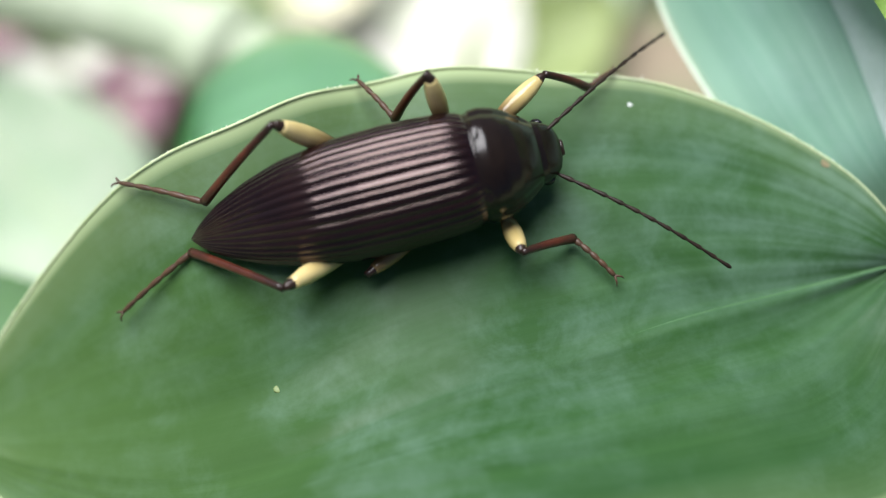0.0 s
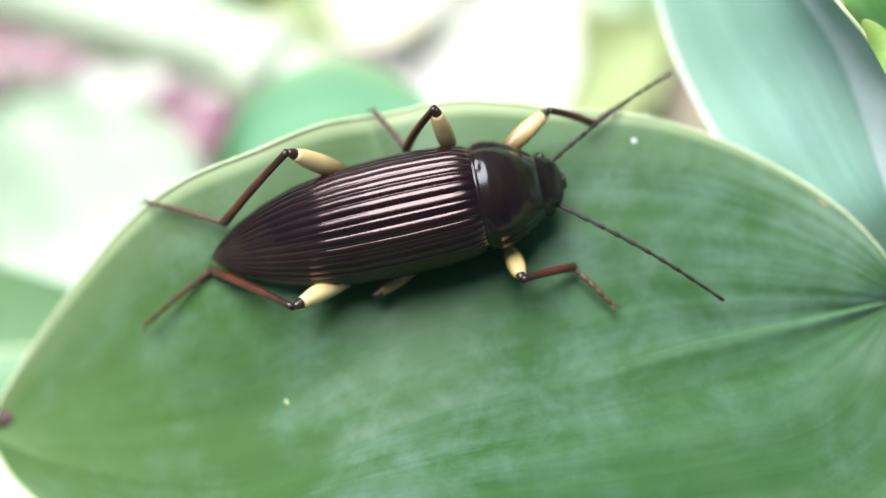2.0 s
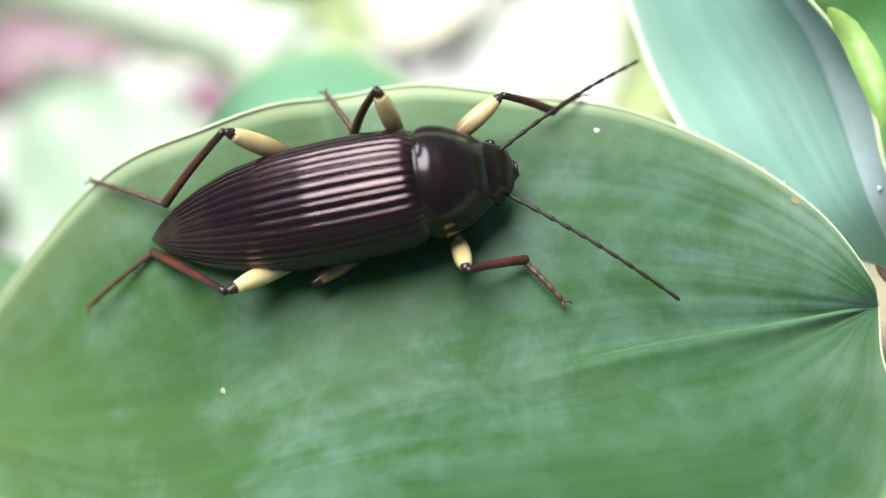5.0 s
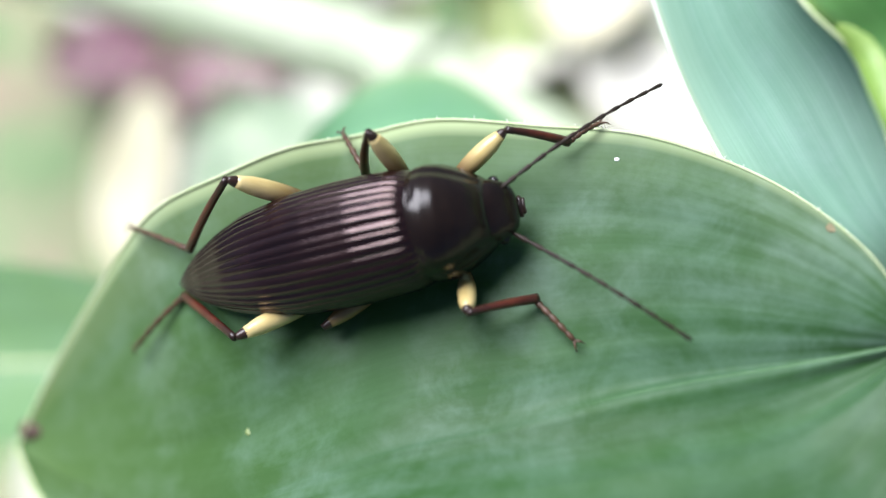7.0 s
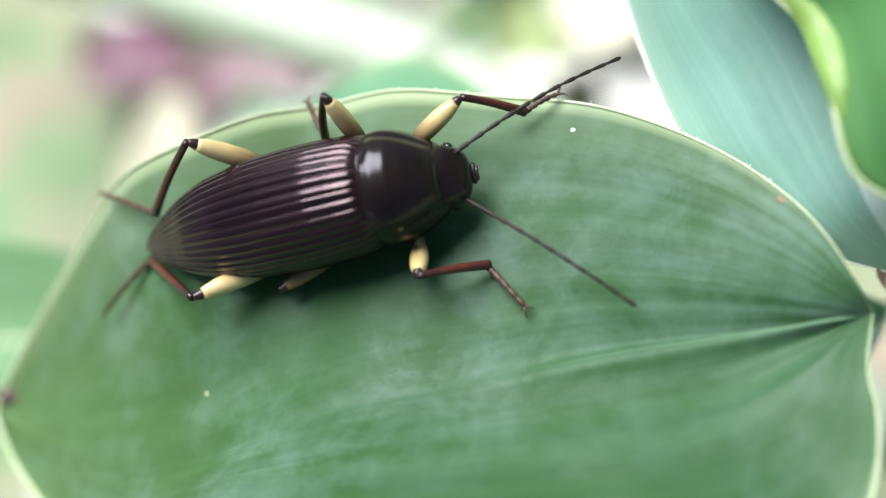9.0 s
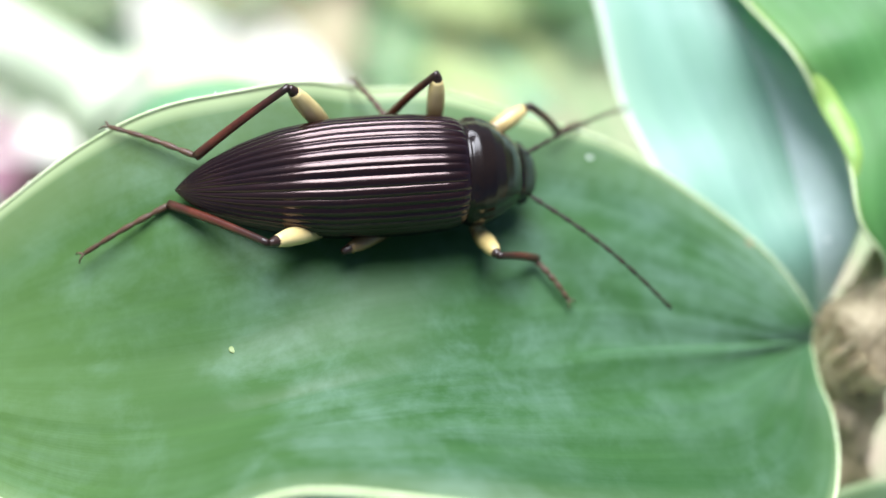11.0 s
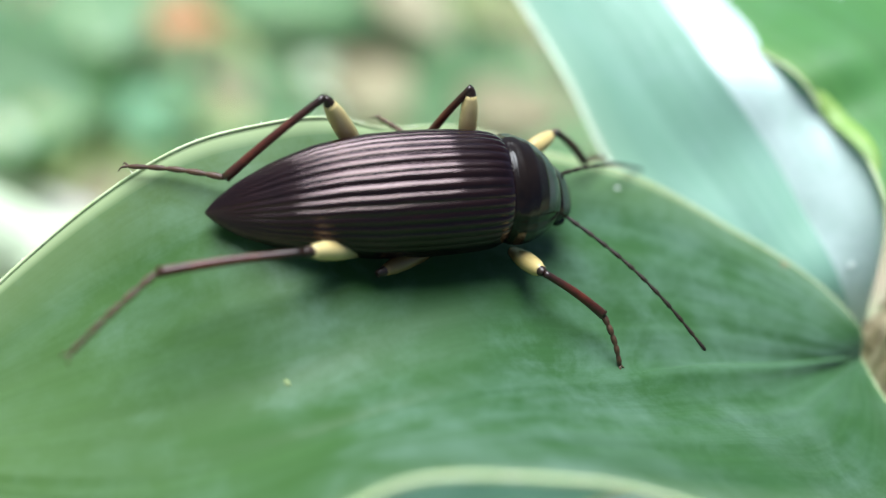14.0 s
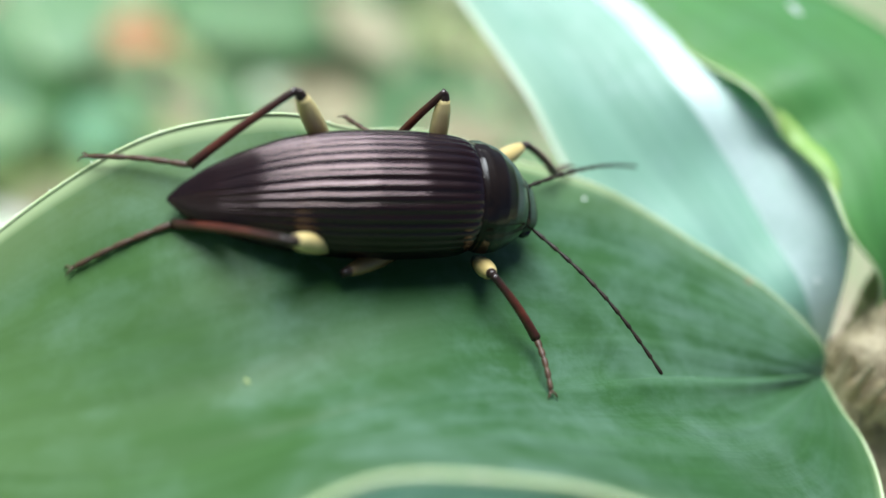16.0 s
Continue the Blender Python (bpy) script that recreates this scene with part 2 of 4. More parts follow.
def spline(pts, n):
    """Catmull-Rom through pts, sampled at n places even in arc length."""
    c = np.array(pts, float)
    p = np.vstack([2 * c[0] - c[1], c, 2 * c[-1] - c[-2]])
    t = np.linspace(0, 1, 16, endpoint=False)[:, None]
    out = []
    for i in range(1, len(p) - 2):
        a, b, d, e = p[i - 1 : i + 3]
        out.append(0.5 * (2 * b + (d - a) * t + (2 * a - 5 * b + 4 * d - e) * t**2 + (3 * b - a - 3 * d + e) * t**3))
    q = np.vstack(out + [c[-1:]])
    s = np.r_[0, np.cumsum(np.linalg.norm(np.diff(q, axis=0), axis=1))]
    u = np.linspace(0, s[-1], n)
    return np.stack([np.interp(u, s, q[:, k]) for k in range(q.shape[1])], 1)


def tube(pts, radii, sides=12, flat=1.0, caps=True):
    """A round tube along pts (cm) with a radius at each point; returns verts (m) and faces."""
    pts = np.asarray(pts, float)
    radii = np.broadcast_to(np.asarray(radii, float), (len(pts),))
    verts, faces = [], []
    side = None
    for i, p in enumerate(pts):
        d = pts[min(i + 1, len(pts) - 1)] - pts[max(i - 1, 0)]
        d = d / (np.linalg.norm(d) + 1e-9)
        if side is None:
            ref = np.array([0, 0, 1.0]) if abs(d[2]) < 0.9 else np.array([1.0, 0, 0])
            side = np.cross(d, ref)
        side = side - d * (side @ d)
        side /= np.linalg.norm(side)
        up = np.cross(side, d)
        for k in range(sides):
            a = 2 * math.pi * k / sides
            verts.append((p + radii[i] * (math.cos(a) * side + flat * math.sin(a) * up)) * CM)
    n = len(pts)
    for i in range(n - 1):
        for k in range(sides):
            a, b = i * sides + k, i * sides + (k + 1) % sides
            faces.append((a, b, b + sides, a + sides))
    if caps:
        faces.append(tuple(range(sides - 1, -1, -1)))
        faces.append(tuple((n - 1) * sides + k for k in range(sides)))
    return verts, faces


# ---- ground and distance ----
def ground_material():
    m = Mat("leaf_litter")
    v = m.coords("Object")
    big = m.noise(v, 45.0, 2.0, 0.5, 0.4)
    mid = m.noise(v, 130.0, 4.0, 0.6, 0.6)
    pick = m.noise(m.coords("Object", (1, 1.0, 3)), 75.0, 2.0, 0.5, 0.8)
    c = m.ramp(m.mix(0.5, big, mid), [(0.36, (0.11, 0.18, 0.065)), (0.45, (0.16, 0.27, 0.11)), (0.53, (0.29, 0.31, 0.18)), (0.62, (0.20, 0.30, 0.14))])
    c = m.mix(m.span(pick, 0.52, 0.64, 0, 0.85), c, (0.36, 0.27, 0.20))
    m.color(c)
    m.set(Roughness=0.9)
    m.bump(mid, 0.5, 0.004)
    return m.m


def build_ground():
    n = 110
    ax = np.sinh(np.linspace(-1, 1, n) * 8.0) / np.sinh(8.0) * 400.0
    verts, faces = [], []
    for y in ax:
        for x in ax:
            r = math.hypot(x, y)
            z = -0.079 + 0.003 * noise.noise(Vector((x * 30, y * 30, 0))) - 0.015 * min(1, r)
            verts.append((x, y, z))
    for j in range(n - 1):
        for i in range(n - 1):
            a = j * n + i
            faces.append((a, a + 1, a + n + 1, a + n))
    ob = new("ground", mesh_from(verts, faces, ground_material()))
    tagged(ob, "ground covered in moss and pale leaf litter", "ground", kind="structure")


build_ground()


# ---- leaves ----
def bulge_line(values, u):
    """A smooth line through values at even steps of u from 0 to 1."""
    x = u * (len(values) - 1)
    return sum(v * math.exp(-((x - k) / 0.75) ** 2) for k, v in enumerate(values)) / sum(math.exp(-((x - k) / 0.75) ** 2) for k in range(len(values)))


def ease(x):
    """A smooth step from 0 to 1."""
    x = min(1.0, max(0.0, x))
    return x * x * (3 - 2 * x)


def leaf_sheet(rib, far, near, mat, bulge_far, bulge_near, nu=70, nv=22, thick=0.012, at=(0, 0, 0), fold=0.0):
    """A leaf blade between two margins, hinged on its rib (cm), as a closed sheet."""
    R, A, B = spline(rib, nu), spline(far, nu), spline(near, nu)
    top, uvs = [], []
    for i in range(nu):
        u = i / (nu - 1)
        w = math.sin(math.pi * min(1, max(0, u))) ** 0.5
        for j in range(-nv, nv + 1):
            v = abs(j) / nv
            e, bl = (A[i], bulge_far) if j > 0 else (B[i], bulge_near)
            bl = bulge_line(bl, u)
            mid = (R[i] + e) / 2 + np.array([0, 0, bl * w])
            p = (1 - v) ** 2 * R[i] + 2 * v * (1 - v) * mid + v * v * e
            lift = 0.0
            if fold:
                if j > 0:
                    lift -= fold * ease(u / 0.07) * ease(1 - u / 0.56) * ease(v / 0.05) * ease(1 - v / 0.40)
                    lift -= 0.06 * math.exp(-(((u - 0.615) / 0.115) ** 2) - ((v - 0.22) / 0.16) ** 2) * ease(v / 0.12)
                else:
                    # the near half starts as a crest along the rib, then sinks into a wrinkled trough
                    root = ease(u / 0.05) * ease(1 - u / 0.50)
                    lift += 0.020 * root * math.exp(-(((v - 0.02) / 0.045) ** 2))
                    lift -= 0.040 * root * math.exp(-(((v - 0.20) / 0.13) ** 2))
                    lift += 0.0045 * ease(u / 0.03) * ease(1 - u / 0.26) * math.sin(v * 34.0 + 2.0 * math.sin(5 * v)) * ease(v / 0.05) * ease(2 - 2.6 * v)
            # shallow lengthwise ribs
            lift += (0.0009 if fold else 0.0012) * w * math.sin(v * 44.0) * ease(2 - 2 * v)
            p = p + np.array([0, 0, lift])
            top.append(p)
            uvs.append((u, 0.5 + 0.5 * j / nv))
    m = 2 * nv + 1
    top = np.array(top) - np.array(at)
    A, B = A - np.array(at), B - np.array(at)
    grid = top.reshape(nu, m, 3)
    gu, gv = np.gradient(grid, axis=0), np.gradient(grid, axis=1)
    nrm = np.cross(gu, gv)
    nrm /= np.linalg.norm(nrm, axis=2, keepdims=True) + 1e-9
    if nrm[nu // 2, nv, 2] < 0:
        nrm = -nrm
    low = grid - nrm * thick
    verts = np.vstack([top, low.reshape(-1, 3)]) * CM
    faces, k = [], nu * m
    flip = np.cross(gu[nu // 2, nv], gv[nu // 2, nv])[2] < 0
    for i in range(nu - 1):
        for j in range(m - 1):
            a = i * m + j
            f = (a, a + m, a + m + 1, a + 1)
            faces.append(f if not flip else f[::-1])
            g = tuple(x + k for x in f)
            faces.append(g[::-1] if not flip else g)
    for i in range(nu - 1):
        for a, b in ((i * m, (i + 1) * m), (i * m + m - 1, (i + 1) * m + m - 1)):
            faces.append((a, b, b + k, a + k))
    return mesh_from(verts, faces, mat, True, np.vstack([uvs, uvs])), A, B, grid


def margin(curve, radius, mat=None):
    v, f = tube(curve, radius * np.clip(np.linspace(0.2, 4.0, len(curve)), 0.2, 1.0), 8)
    return mesh_from(v, f, mat or M_RIM)


NODE = (1.80, -0.02, -0.12)
TIP = (-2.12, -0.50, -0.70)


def build_main_leaf():
    ob = thing("leaf", "broad green leaf with a pale margin carrying the beetle", "leaf")
    rib = [NODE, (1.39, -0.12, -0.12), (0.89, -0.25, -0.06), (0.42, -0.40, -0.02), (-0.02, -0.53, 0.03), (-0.36, -0.65, -0.01),
           (-0.70, -0.75, -0.11), (-1.20, -0.76, -0.38), (-1.75, -0.64, -0.63), TIP]
    far = [NODE, (1.74, 0.06, 0.0), (1.56, 0.31, 0.01), (1.23, 0.56, 0.0), (0.80, 0.70, 0.07), (0.37, 0.74, 0.09), (-0.03, 0.75, 0.13),
           (-0.35, 0.70, 0.10), (-0.61, 0.60, 0.19), (-0.86, 0.46, 0.23), (-1.17, 0.37, 0.12), (-1.46, 0.27, -0.14), (-1.78, 0.01, -0.42), (-2.04, -0.31, -0.64), TIP]
    near = [NODE, (1.79, -0.235, -0.08), (1.825, -0.39, -0.07), (1.83, -0.59, -0.08), (1.76, -0.82, -0.08), (1.54, -1.00, 0.0), (1.27, -1.06, 0.10), (1.05, -1.095, 0.145),
            (0.74, -1.14, 0.25), (0.49, -1.175, 0.345), (0.215, -1.20, 0.435), (-0.025, -1.21, 0.46), (-0.38, -1.20, 0.405), (-0.57, -1.20, 0.27), (-0.80, -1.27, 0.05), (-1.12, -1.22, -0.30),
            (-1.60, -0.97, -0.62), (-1.95, -0.72, -0.72), TIP]
    me, A, B, grid = leaf_sheet(rib, far, near, M_LEAF, (0.04, 0.08, 0.0, -0.10, -0.20, -0.22, -0.1), (0.0, 0.0, -0.04, -0.10, -0.12, -0.06, 0.0), 150, 64, fold=0.03)
    part("blade", me, ob)
    line = grid[2:74, grid.shape[1] // 2] - np.array([0, 0, 0.003])
    v, f = tube(line, np.linspace(0.009, 0.002, len(line)), 8, 0.5)
    part("midrib", mesh_from(v, f, M_MIDRIB), ob, "slightly raised pale midrib")
    part("margin", margin(A, 0.007), ob, "pale yellow-green leaf margin")
    part("margin", margin(B, 0.012), ob, "pale yellow-green leaf margin")
    def spot(name, x, y, r, mat, label, flat=0.35):
        d = (grid[:, :, 0] - x) ** 2 + (grid[:, :, 1] - y) ** 2
        p = grid[np.unravel_index(d.argmin(), d.shape)]
        t = np.linspace(0, 1, 7)
        v, f = tube([p + np.array([(k - 0.5) * 2.2 * r, 0.3 * r * math.sin(3 * k), 0]) for k in t], r * np.sin(math.pi * (0.06 + 0.88 * t)) ** 0.6, 10, flat)
        part(name, mesh_from(v, f, mat), ob, label)

    spot("droplet", 0.682, 0.598, 0.009, M_SPECK, "tiny white speck")
    spot("droplet", -0.717, -0.483, 0.016, M_CREAM_SPOT, "small dull yellowish speck", flat=0.12)
    spot("scar", 1.485, 0.355, 0.020, M_RUST, "rusty scar at the margin", flat=0.07)
    spot("scar", -2.05, -0.42, 0.06, M_BROWN, "dark brown scar at the leaf tip", flat=0.3)
    # fine pale hairs along the far margin
    rng = np.random.default_rng(5)
    verts, faces = [], []
    for _ in range(260):
        i = int(rng.integers(14, len(A) - 4))
        p = A[i] + (A[i + 1] - A[i]) * rng.random()
        out = A[i] - grid[i, grid.shape[1] // 2]
        out = out / np.linalg.norm(out) + rng.normal(0, 0.7, 3) + np.array([0, 0, 0.3])
        L = float(rng.uniform(0.003, 0.009))
        v, f = tube([p, p + out * L * 0.6, p + out * L + np.array([0, 0, 0.2 * L])], [0.0022, 0.0018, 0.0008], 4)
        faces += [tuple(k + len(verts) for k in q) for q in f]
        verts += v
    tagged(part("fuzz", mesh_from(verts, faces, M_FUZZ), ob, "fine white hairs along the margin"), kind="stuff")


build_main_leaf()


PIVOT = np.array([2.0, 0.20, -0.30])


def build_second_leaf():
    ob = thing("leaf", "bluish-green folded leaf with one waxy half whitened for sheen", "leaf", pose(*(PIVOT * CM)))
    base, tip = (1.95, 0.18, -0.28), (0.30, 3.3, 0.15)
    rib = [base, (1.764, 0.379, 0.01), (1.666, 0.691, 0.079), (1.534, 1.006, 0.174), (1.298, 1.318, 0.322), (1.131, 1.881, 0.316), (0.80, 2.5, 0.20), tip]
    far = [base, (1.565, 0.279, -0.226), (1.311, 0.417, -0.191), (1.123, 0.643, -0.142), (0.919, 1.086, -0.147), (0.757, 1.563, -0.037), (0.62, 2.05, -0.01), (0.45, 2.56, 0.03), tip]
    near = [base, (1.865, 0.42, 0.25), (1.85, 0.68, 0.375), (1.805, 1.02, 0.385), (1.675, 1.30, 0.41), (1.53, 1.86, 0.30), (1.02, 2.6, 0.20), tip]
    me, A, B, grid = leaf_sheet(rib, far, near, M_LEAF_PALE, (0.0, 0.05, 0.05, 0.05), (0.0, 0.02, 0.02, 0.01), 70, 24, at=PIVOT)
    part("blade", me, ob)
    d = (grid[:, :, 0] + PIVOT[0] - 1.80) ** 2 + (grid[:, :, 1] + PIVOT[1] - 0.40) ** 2
    p = grid[np.unravel_index(d.argmin(), d.shape)] + np.array([-0.004, 0, 0.004])
    v, f = tube([p + np.array([0.0, 0.006 * k, 0.0]) for k in range(-2, 3)], [0.004, 0.010, 0.012, 0.010, 0.004], 8, 0.6)
    part("droplet", mesh_from(v, f, M_SPECK), ob, "tiny white speck")
    part("margin", margin(A, 0.010, M_RIM_PALE), ob, "whitish leaf margin")
    part("margin", margin(B, 0.008, M_RIM_PALE), ob, "whitish leaf margin")
    return ob


def build_third_leaf():
    ob = thing("leaf", "bright green leaf with a curled yellow-green edge", "leaf", pose(*(PIVOT * CM)))
    base, tip = (2.08, 0.12, -0.16), (0.9, 2.55, 0.50)
    edge = [base, (1.982, 0.188, 0.235), (1.767, 0.283, 0.395), (1.693, 0.532, 0.488), (1.610, 0.801, 0.477), (1.437, 0.970, 0.585), (1.247, 1.355, 0.510), (1.069, 1.806, 0.481), tip]
    rib = [base, (2.18, 0.33, 0.34), (2.24, 0.75, 0.74), (2.12, 1.2, 0.86), (1.88, 1.65, 0.83), (1.5, 2.1, 0.70), tip]
    other = [base, (2.6, 0.4, 0.2), (2.95, 0.95, 0.5), (2.8, 1.6, 0.6), (2.3, 2.2, 0.6), (1.6, 2.6, 0.55), tip]
    me, A, B, grid = leaf_sheet(rib, edge, other, M_LEAF_BRIGHT, (0.0, 0.05, 0.05, 0.02), (0.0, 0.04, 0.04, 0.0), 60, 16, at=PIVOT)
    part("blade", me, ob)
    part("margin", margin(A, 0.009), ob, "pale yellow-green leaf margin")
    # the rolled margin: a lens-shaped strip that turns up over the blade
    c = spline(np.array([(1.728, 0.44, 0.46), (1.693, 0.532, 0.488), (1.652, 0.67, 0.485), (1.610, 0.801, 0.477), (1.53, 0.90, 0.53), (1.437, 0.970, 0.585)]) - PIVOT, 32)
    into = np.array([0.90, 0.10, 0.36])
    verts, faces = [], []
    for i, p in enumerate(c):
        w = 0.115 * math.sin(math.pi * i / 31) ** 0.8 + 0.004
        for j in range(9):
            a = j / 8
            verts.append((p + into * w * (a - 0.12) + np.array([-0.15, -0.25, 0.55]) * 0.045 * w / 0.115 * math.sin(math.pi * (0.15 + 0.85 * a)) + np.array([0, 0, 0.006])) * CM)
    for i in range(31):
        for j in range(8):
            a = i * 9 + j
            faces.append((a, a + 1, a + 10, a + 9))
    d = (grid[:, :, 0] + PIVOT[0] - 1.74) ** 2 + (grid[:, :, 1] + PIVOT[1] - 1.52) ** 2
    p = grid[np.unravel_index(d.argmin(), d.shape)] + np.array([0, 0, 0.004])
    v, f = tube([p + np.array([0.012 * k, -0.022 * k, 0.0]) for k in range(-2, 3)], [0.006, 0.014, 0.017, 0.014, 0.006], 8, 0.5)
    part("droplet", mesh_from(v, f, M_SPECK), ob, "white speck")
    part("curled_edge", mesh_from(verts, faces, M_CURL), ob, "rolled yellow-green edge")
    return ob


LEAF_2 = build_second_leaf()
LEAF_3 = build_third_leaf()


def build_stem():
    ob = thing("stem", "knobbly tan-brown plant stem with a swollen leaf node", "plant stem")
    p = spline([(3.6, -2.8, -8.8), (2.6, -1.0, -2.6), (2.3, -0.42, -0.9), (2.08, -0.06, -0.28), (2.08, 0.12, 0.0), (2.3, 0.45, 0.10)], 260)
    i = np.arange(260)
    n0 = int(((p - np.array([2.07, 0.02, -0.16])) ** 2).sum(1).argmin())
    r = 0.12 + 0.06 * np.exp(-(((i - n0) / 4.0) ** 2)) + 0.035 * np.exp(-(((i - n0 + 9) / 2.0) ** 2)) + 0.025 * np.exp(-(((i - n0 - 7) / 1.6) ** 2))
    v, f = tube(p, r, 48)
    out = []
    for k, q in enumerate(v):
        c = Vector(p[k // 48] * CM)
        d = (Vector(q) - c).normalized()
        a = 2 * math.pi * (k % 48) / 48
        lump = noise.noise(Vector(q) * 600) * 0.0008 + noise.noise(Vector(q) * 1900) * 0.0003 + 0.0002 * abs(math.sin(7 * a + 3 * noise.noise(Vector(q) * 300)))
        out.append(Vector(q) + d * lump)
    part("stalk", mesh_from(out, f, M_STEM), ob)
    # torn papery sheath round the node
    rng = np.random.default_rng(8)
    c = p[n0]
    for k in range(9):
        a = 2.0 + 0.42 * k
        d = np.array([math.cos(a) * 0.9, math.sin(a), 0.3 * math.sin(2 * a)])
        side = np.array([-math.sin(a), math.cos(a), 0])
        w = float(rng.uniform(0.06, 0.10))
        rise = float(rng.uniform(0.02, 0.09))
        verts, faces = [], []
        for u in range(9):
            t = u / 8
            ww = w * (1 - 0.75 * t ** 2) * (0.8 + 0.25 * math.sin(9 * t + k))
            mid = c + d * (0.185 + 0.06 * t) + np.array([0.0, 0.0, -0.16 + 0.28 * t + rise * t * t])
            for j in range(-4, 5):
                curl = 0.05 * (j / 4) ** 2
                q = mid + side * ww * j / 4 - d * curl + 0.008 * np.array([0, 0, 1]) * math.sin(2.3 * j + k) * t
                verts.append(q * CM)
        for u in range(8):
            for j in range(8):
                a0 = u * 9 + j
                faces.append((a0, a0 + 1, a0 + 10, a0 + 9))
        part("sheath", mesh_from(verts, faces, M_SHEATH), ob, "papery pale brown sheath scale")
    # dark pit where an old leaf broke away
    q = c + np.array([-0.21, 0.10, 0.02])
    v, f = tube([q + np.array([0.018 * k, -0.028 * k, 0.008 * k]) for k in range(-2, 3)], [0.006, 0.018, 0.022, 0.018, 0.006], 12, 0.6)
    part("pit", mesh_from(v, f, M_BROWN), ob, "dark brown leaf scar")


build_stem()


# ---- leaves and litter below ----
def flat_leaf(name, label, mat, length, width, m, bend=0.15, group=""):
    """A simple pointed leaf lying along its x, its middle at the pose m (cm sizes)."""
    nu, nv = 26, 6
    verts, faces, uvs = [], [], []
    for i in range(nu):
        u = i / (nu - 1)
        w = width / 2 * (math.sin(math.pi * u ** 0.8) ** 0.75) + 0.004
        for j in range(-nv, nv + 1):
            v = j / nv
            z = -bend * length * (u - 0.5) ** 2 + 0.18 * width * abs(v) ** 1.5 + 0.03 * width * math.sin(9 * u + 2 * v)
            verts.append(((u - 0.5) * length * CM, v * w * CM, z * CM))
            uvs.append((u, 0.5 + 0.5 * v))
    k = 2 * nv + 1
    for i in range(nu - 1):
        for j in range(k - 1):
            a = i * k + j
            faces.append((a, a + k, a + k + 1, a + 1))
    ob = thing(name, label, "leaf", m, group)
    part("blade", mesh_from(verts, faces, mat, True, uvs), ob)
    line = [np.array(verts[i * k + nv]) / CM + np.array([0, 0, 0.004]) for i in range(nu)]
    line = [line[0] * np.array([1.16, 1, 1]) - np.array([0, 0, 0.03 * length])] + line
    v, f = tube(line, np.linspace(0.028, 0.006, nu + 1) * min(1.3, width), 7)
    part("midrib", mesh_from(v, f, M_RIM), ob, "pale midrib")
    return ob


def litter_leaf_material(name, c1, c2):
    return plain_material(name, c1, c2, 220.0, 0.6, 0.0004)


M_WHITE_DRY = litter_leaf_material("bleached_litter", (0.66, 0.64, 0.54), (0.80, 0.78, 0.70))
M_PALE_STALK = litter_leaf_material("pale_stalk", (0.42, 0.50, 0.33), (0.55, 0.61, 0.44))
M_MAGENTA = litter_leaf_material("magenta_leaf", (0.20, 0.085, 0.125), (0.31, 0.17, 0.20))
M_ORANGE = litter_leaf_material("orange_leaf", (0.40, 0.14, 0.05), (0.50, 0.24, 0.11))
M_PINK = litter_leaf_material("pink_leaf", (0.25, 0.22, 0.12), (0.33, 0.28, 0.17))
M_CREAM = litter_leaf_material("cream_leaf", (0.72, 0.66, 0.42), (0.82, 0.78, 0.58))
M_OLIVE = litter_leaf_material("olive_moss", (0.22, 0.29, 0.09), (0.33, 0.38, 0.16))
M_PALE_GREEN = litter_leaf_material("pale_green_leaf", (0.42, 0.58, 0.36), (0.66, 0.74, 0.56))
M_DARK = litter_leaf_material("dark_green_leaf", (0.07, 0.12, 0.04), (0.14, 0.18, 0.08))
M_MINT = leaf_material("lower_leaf_mint", (0.20, 0.44, 0.24), (0.28, 0.52, 0.33), 0.25, edge=(0.50, 0.60, 0.32))
M_LOWER = leaf_material("lower_leaf_green", (0.16, 0.29, 0.125), (0.23, 0.37, 0.19), 0.25)


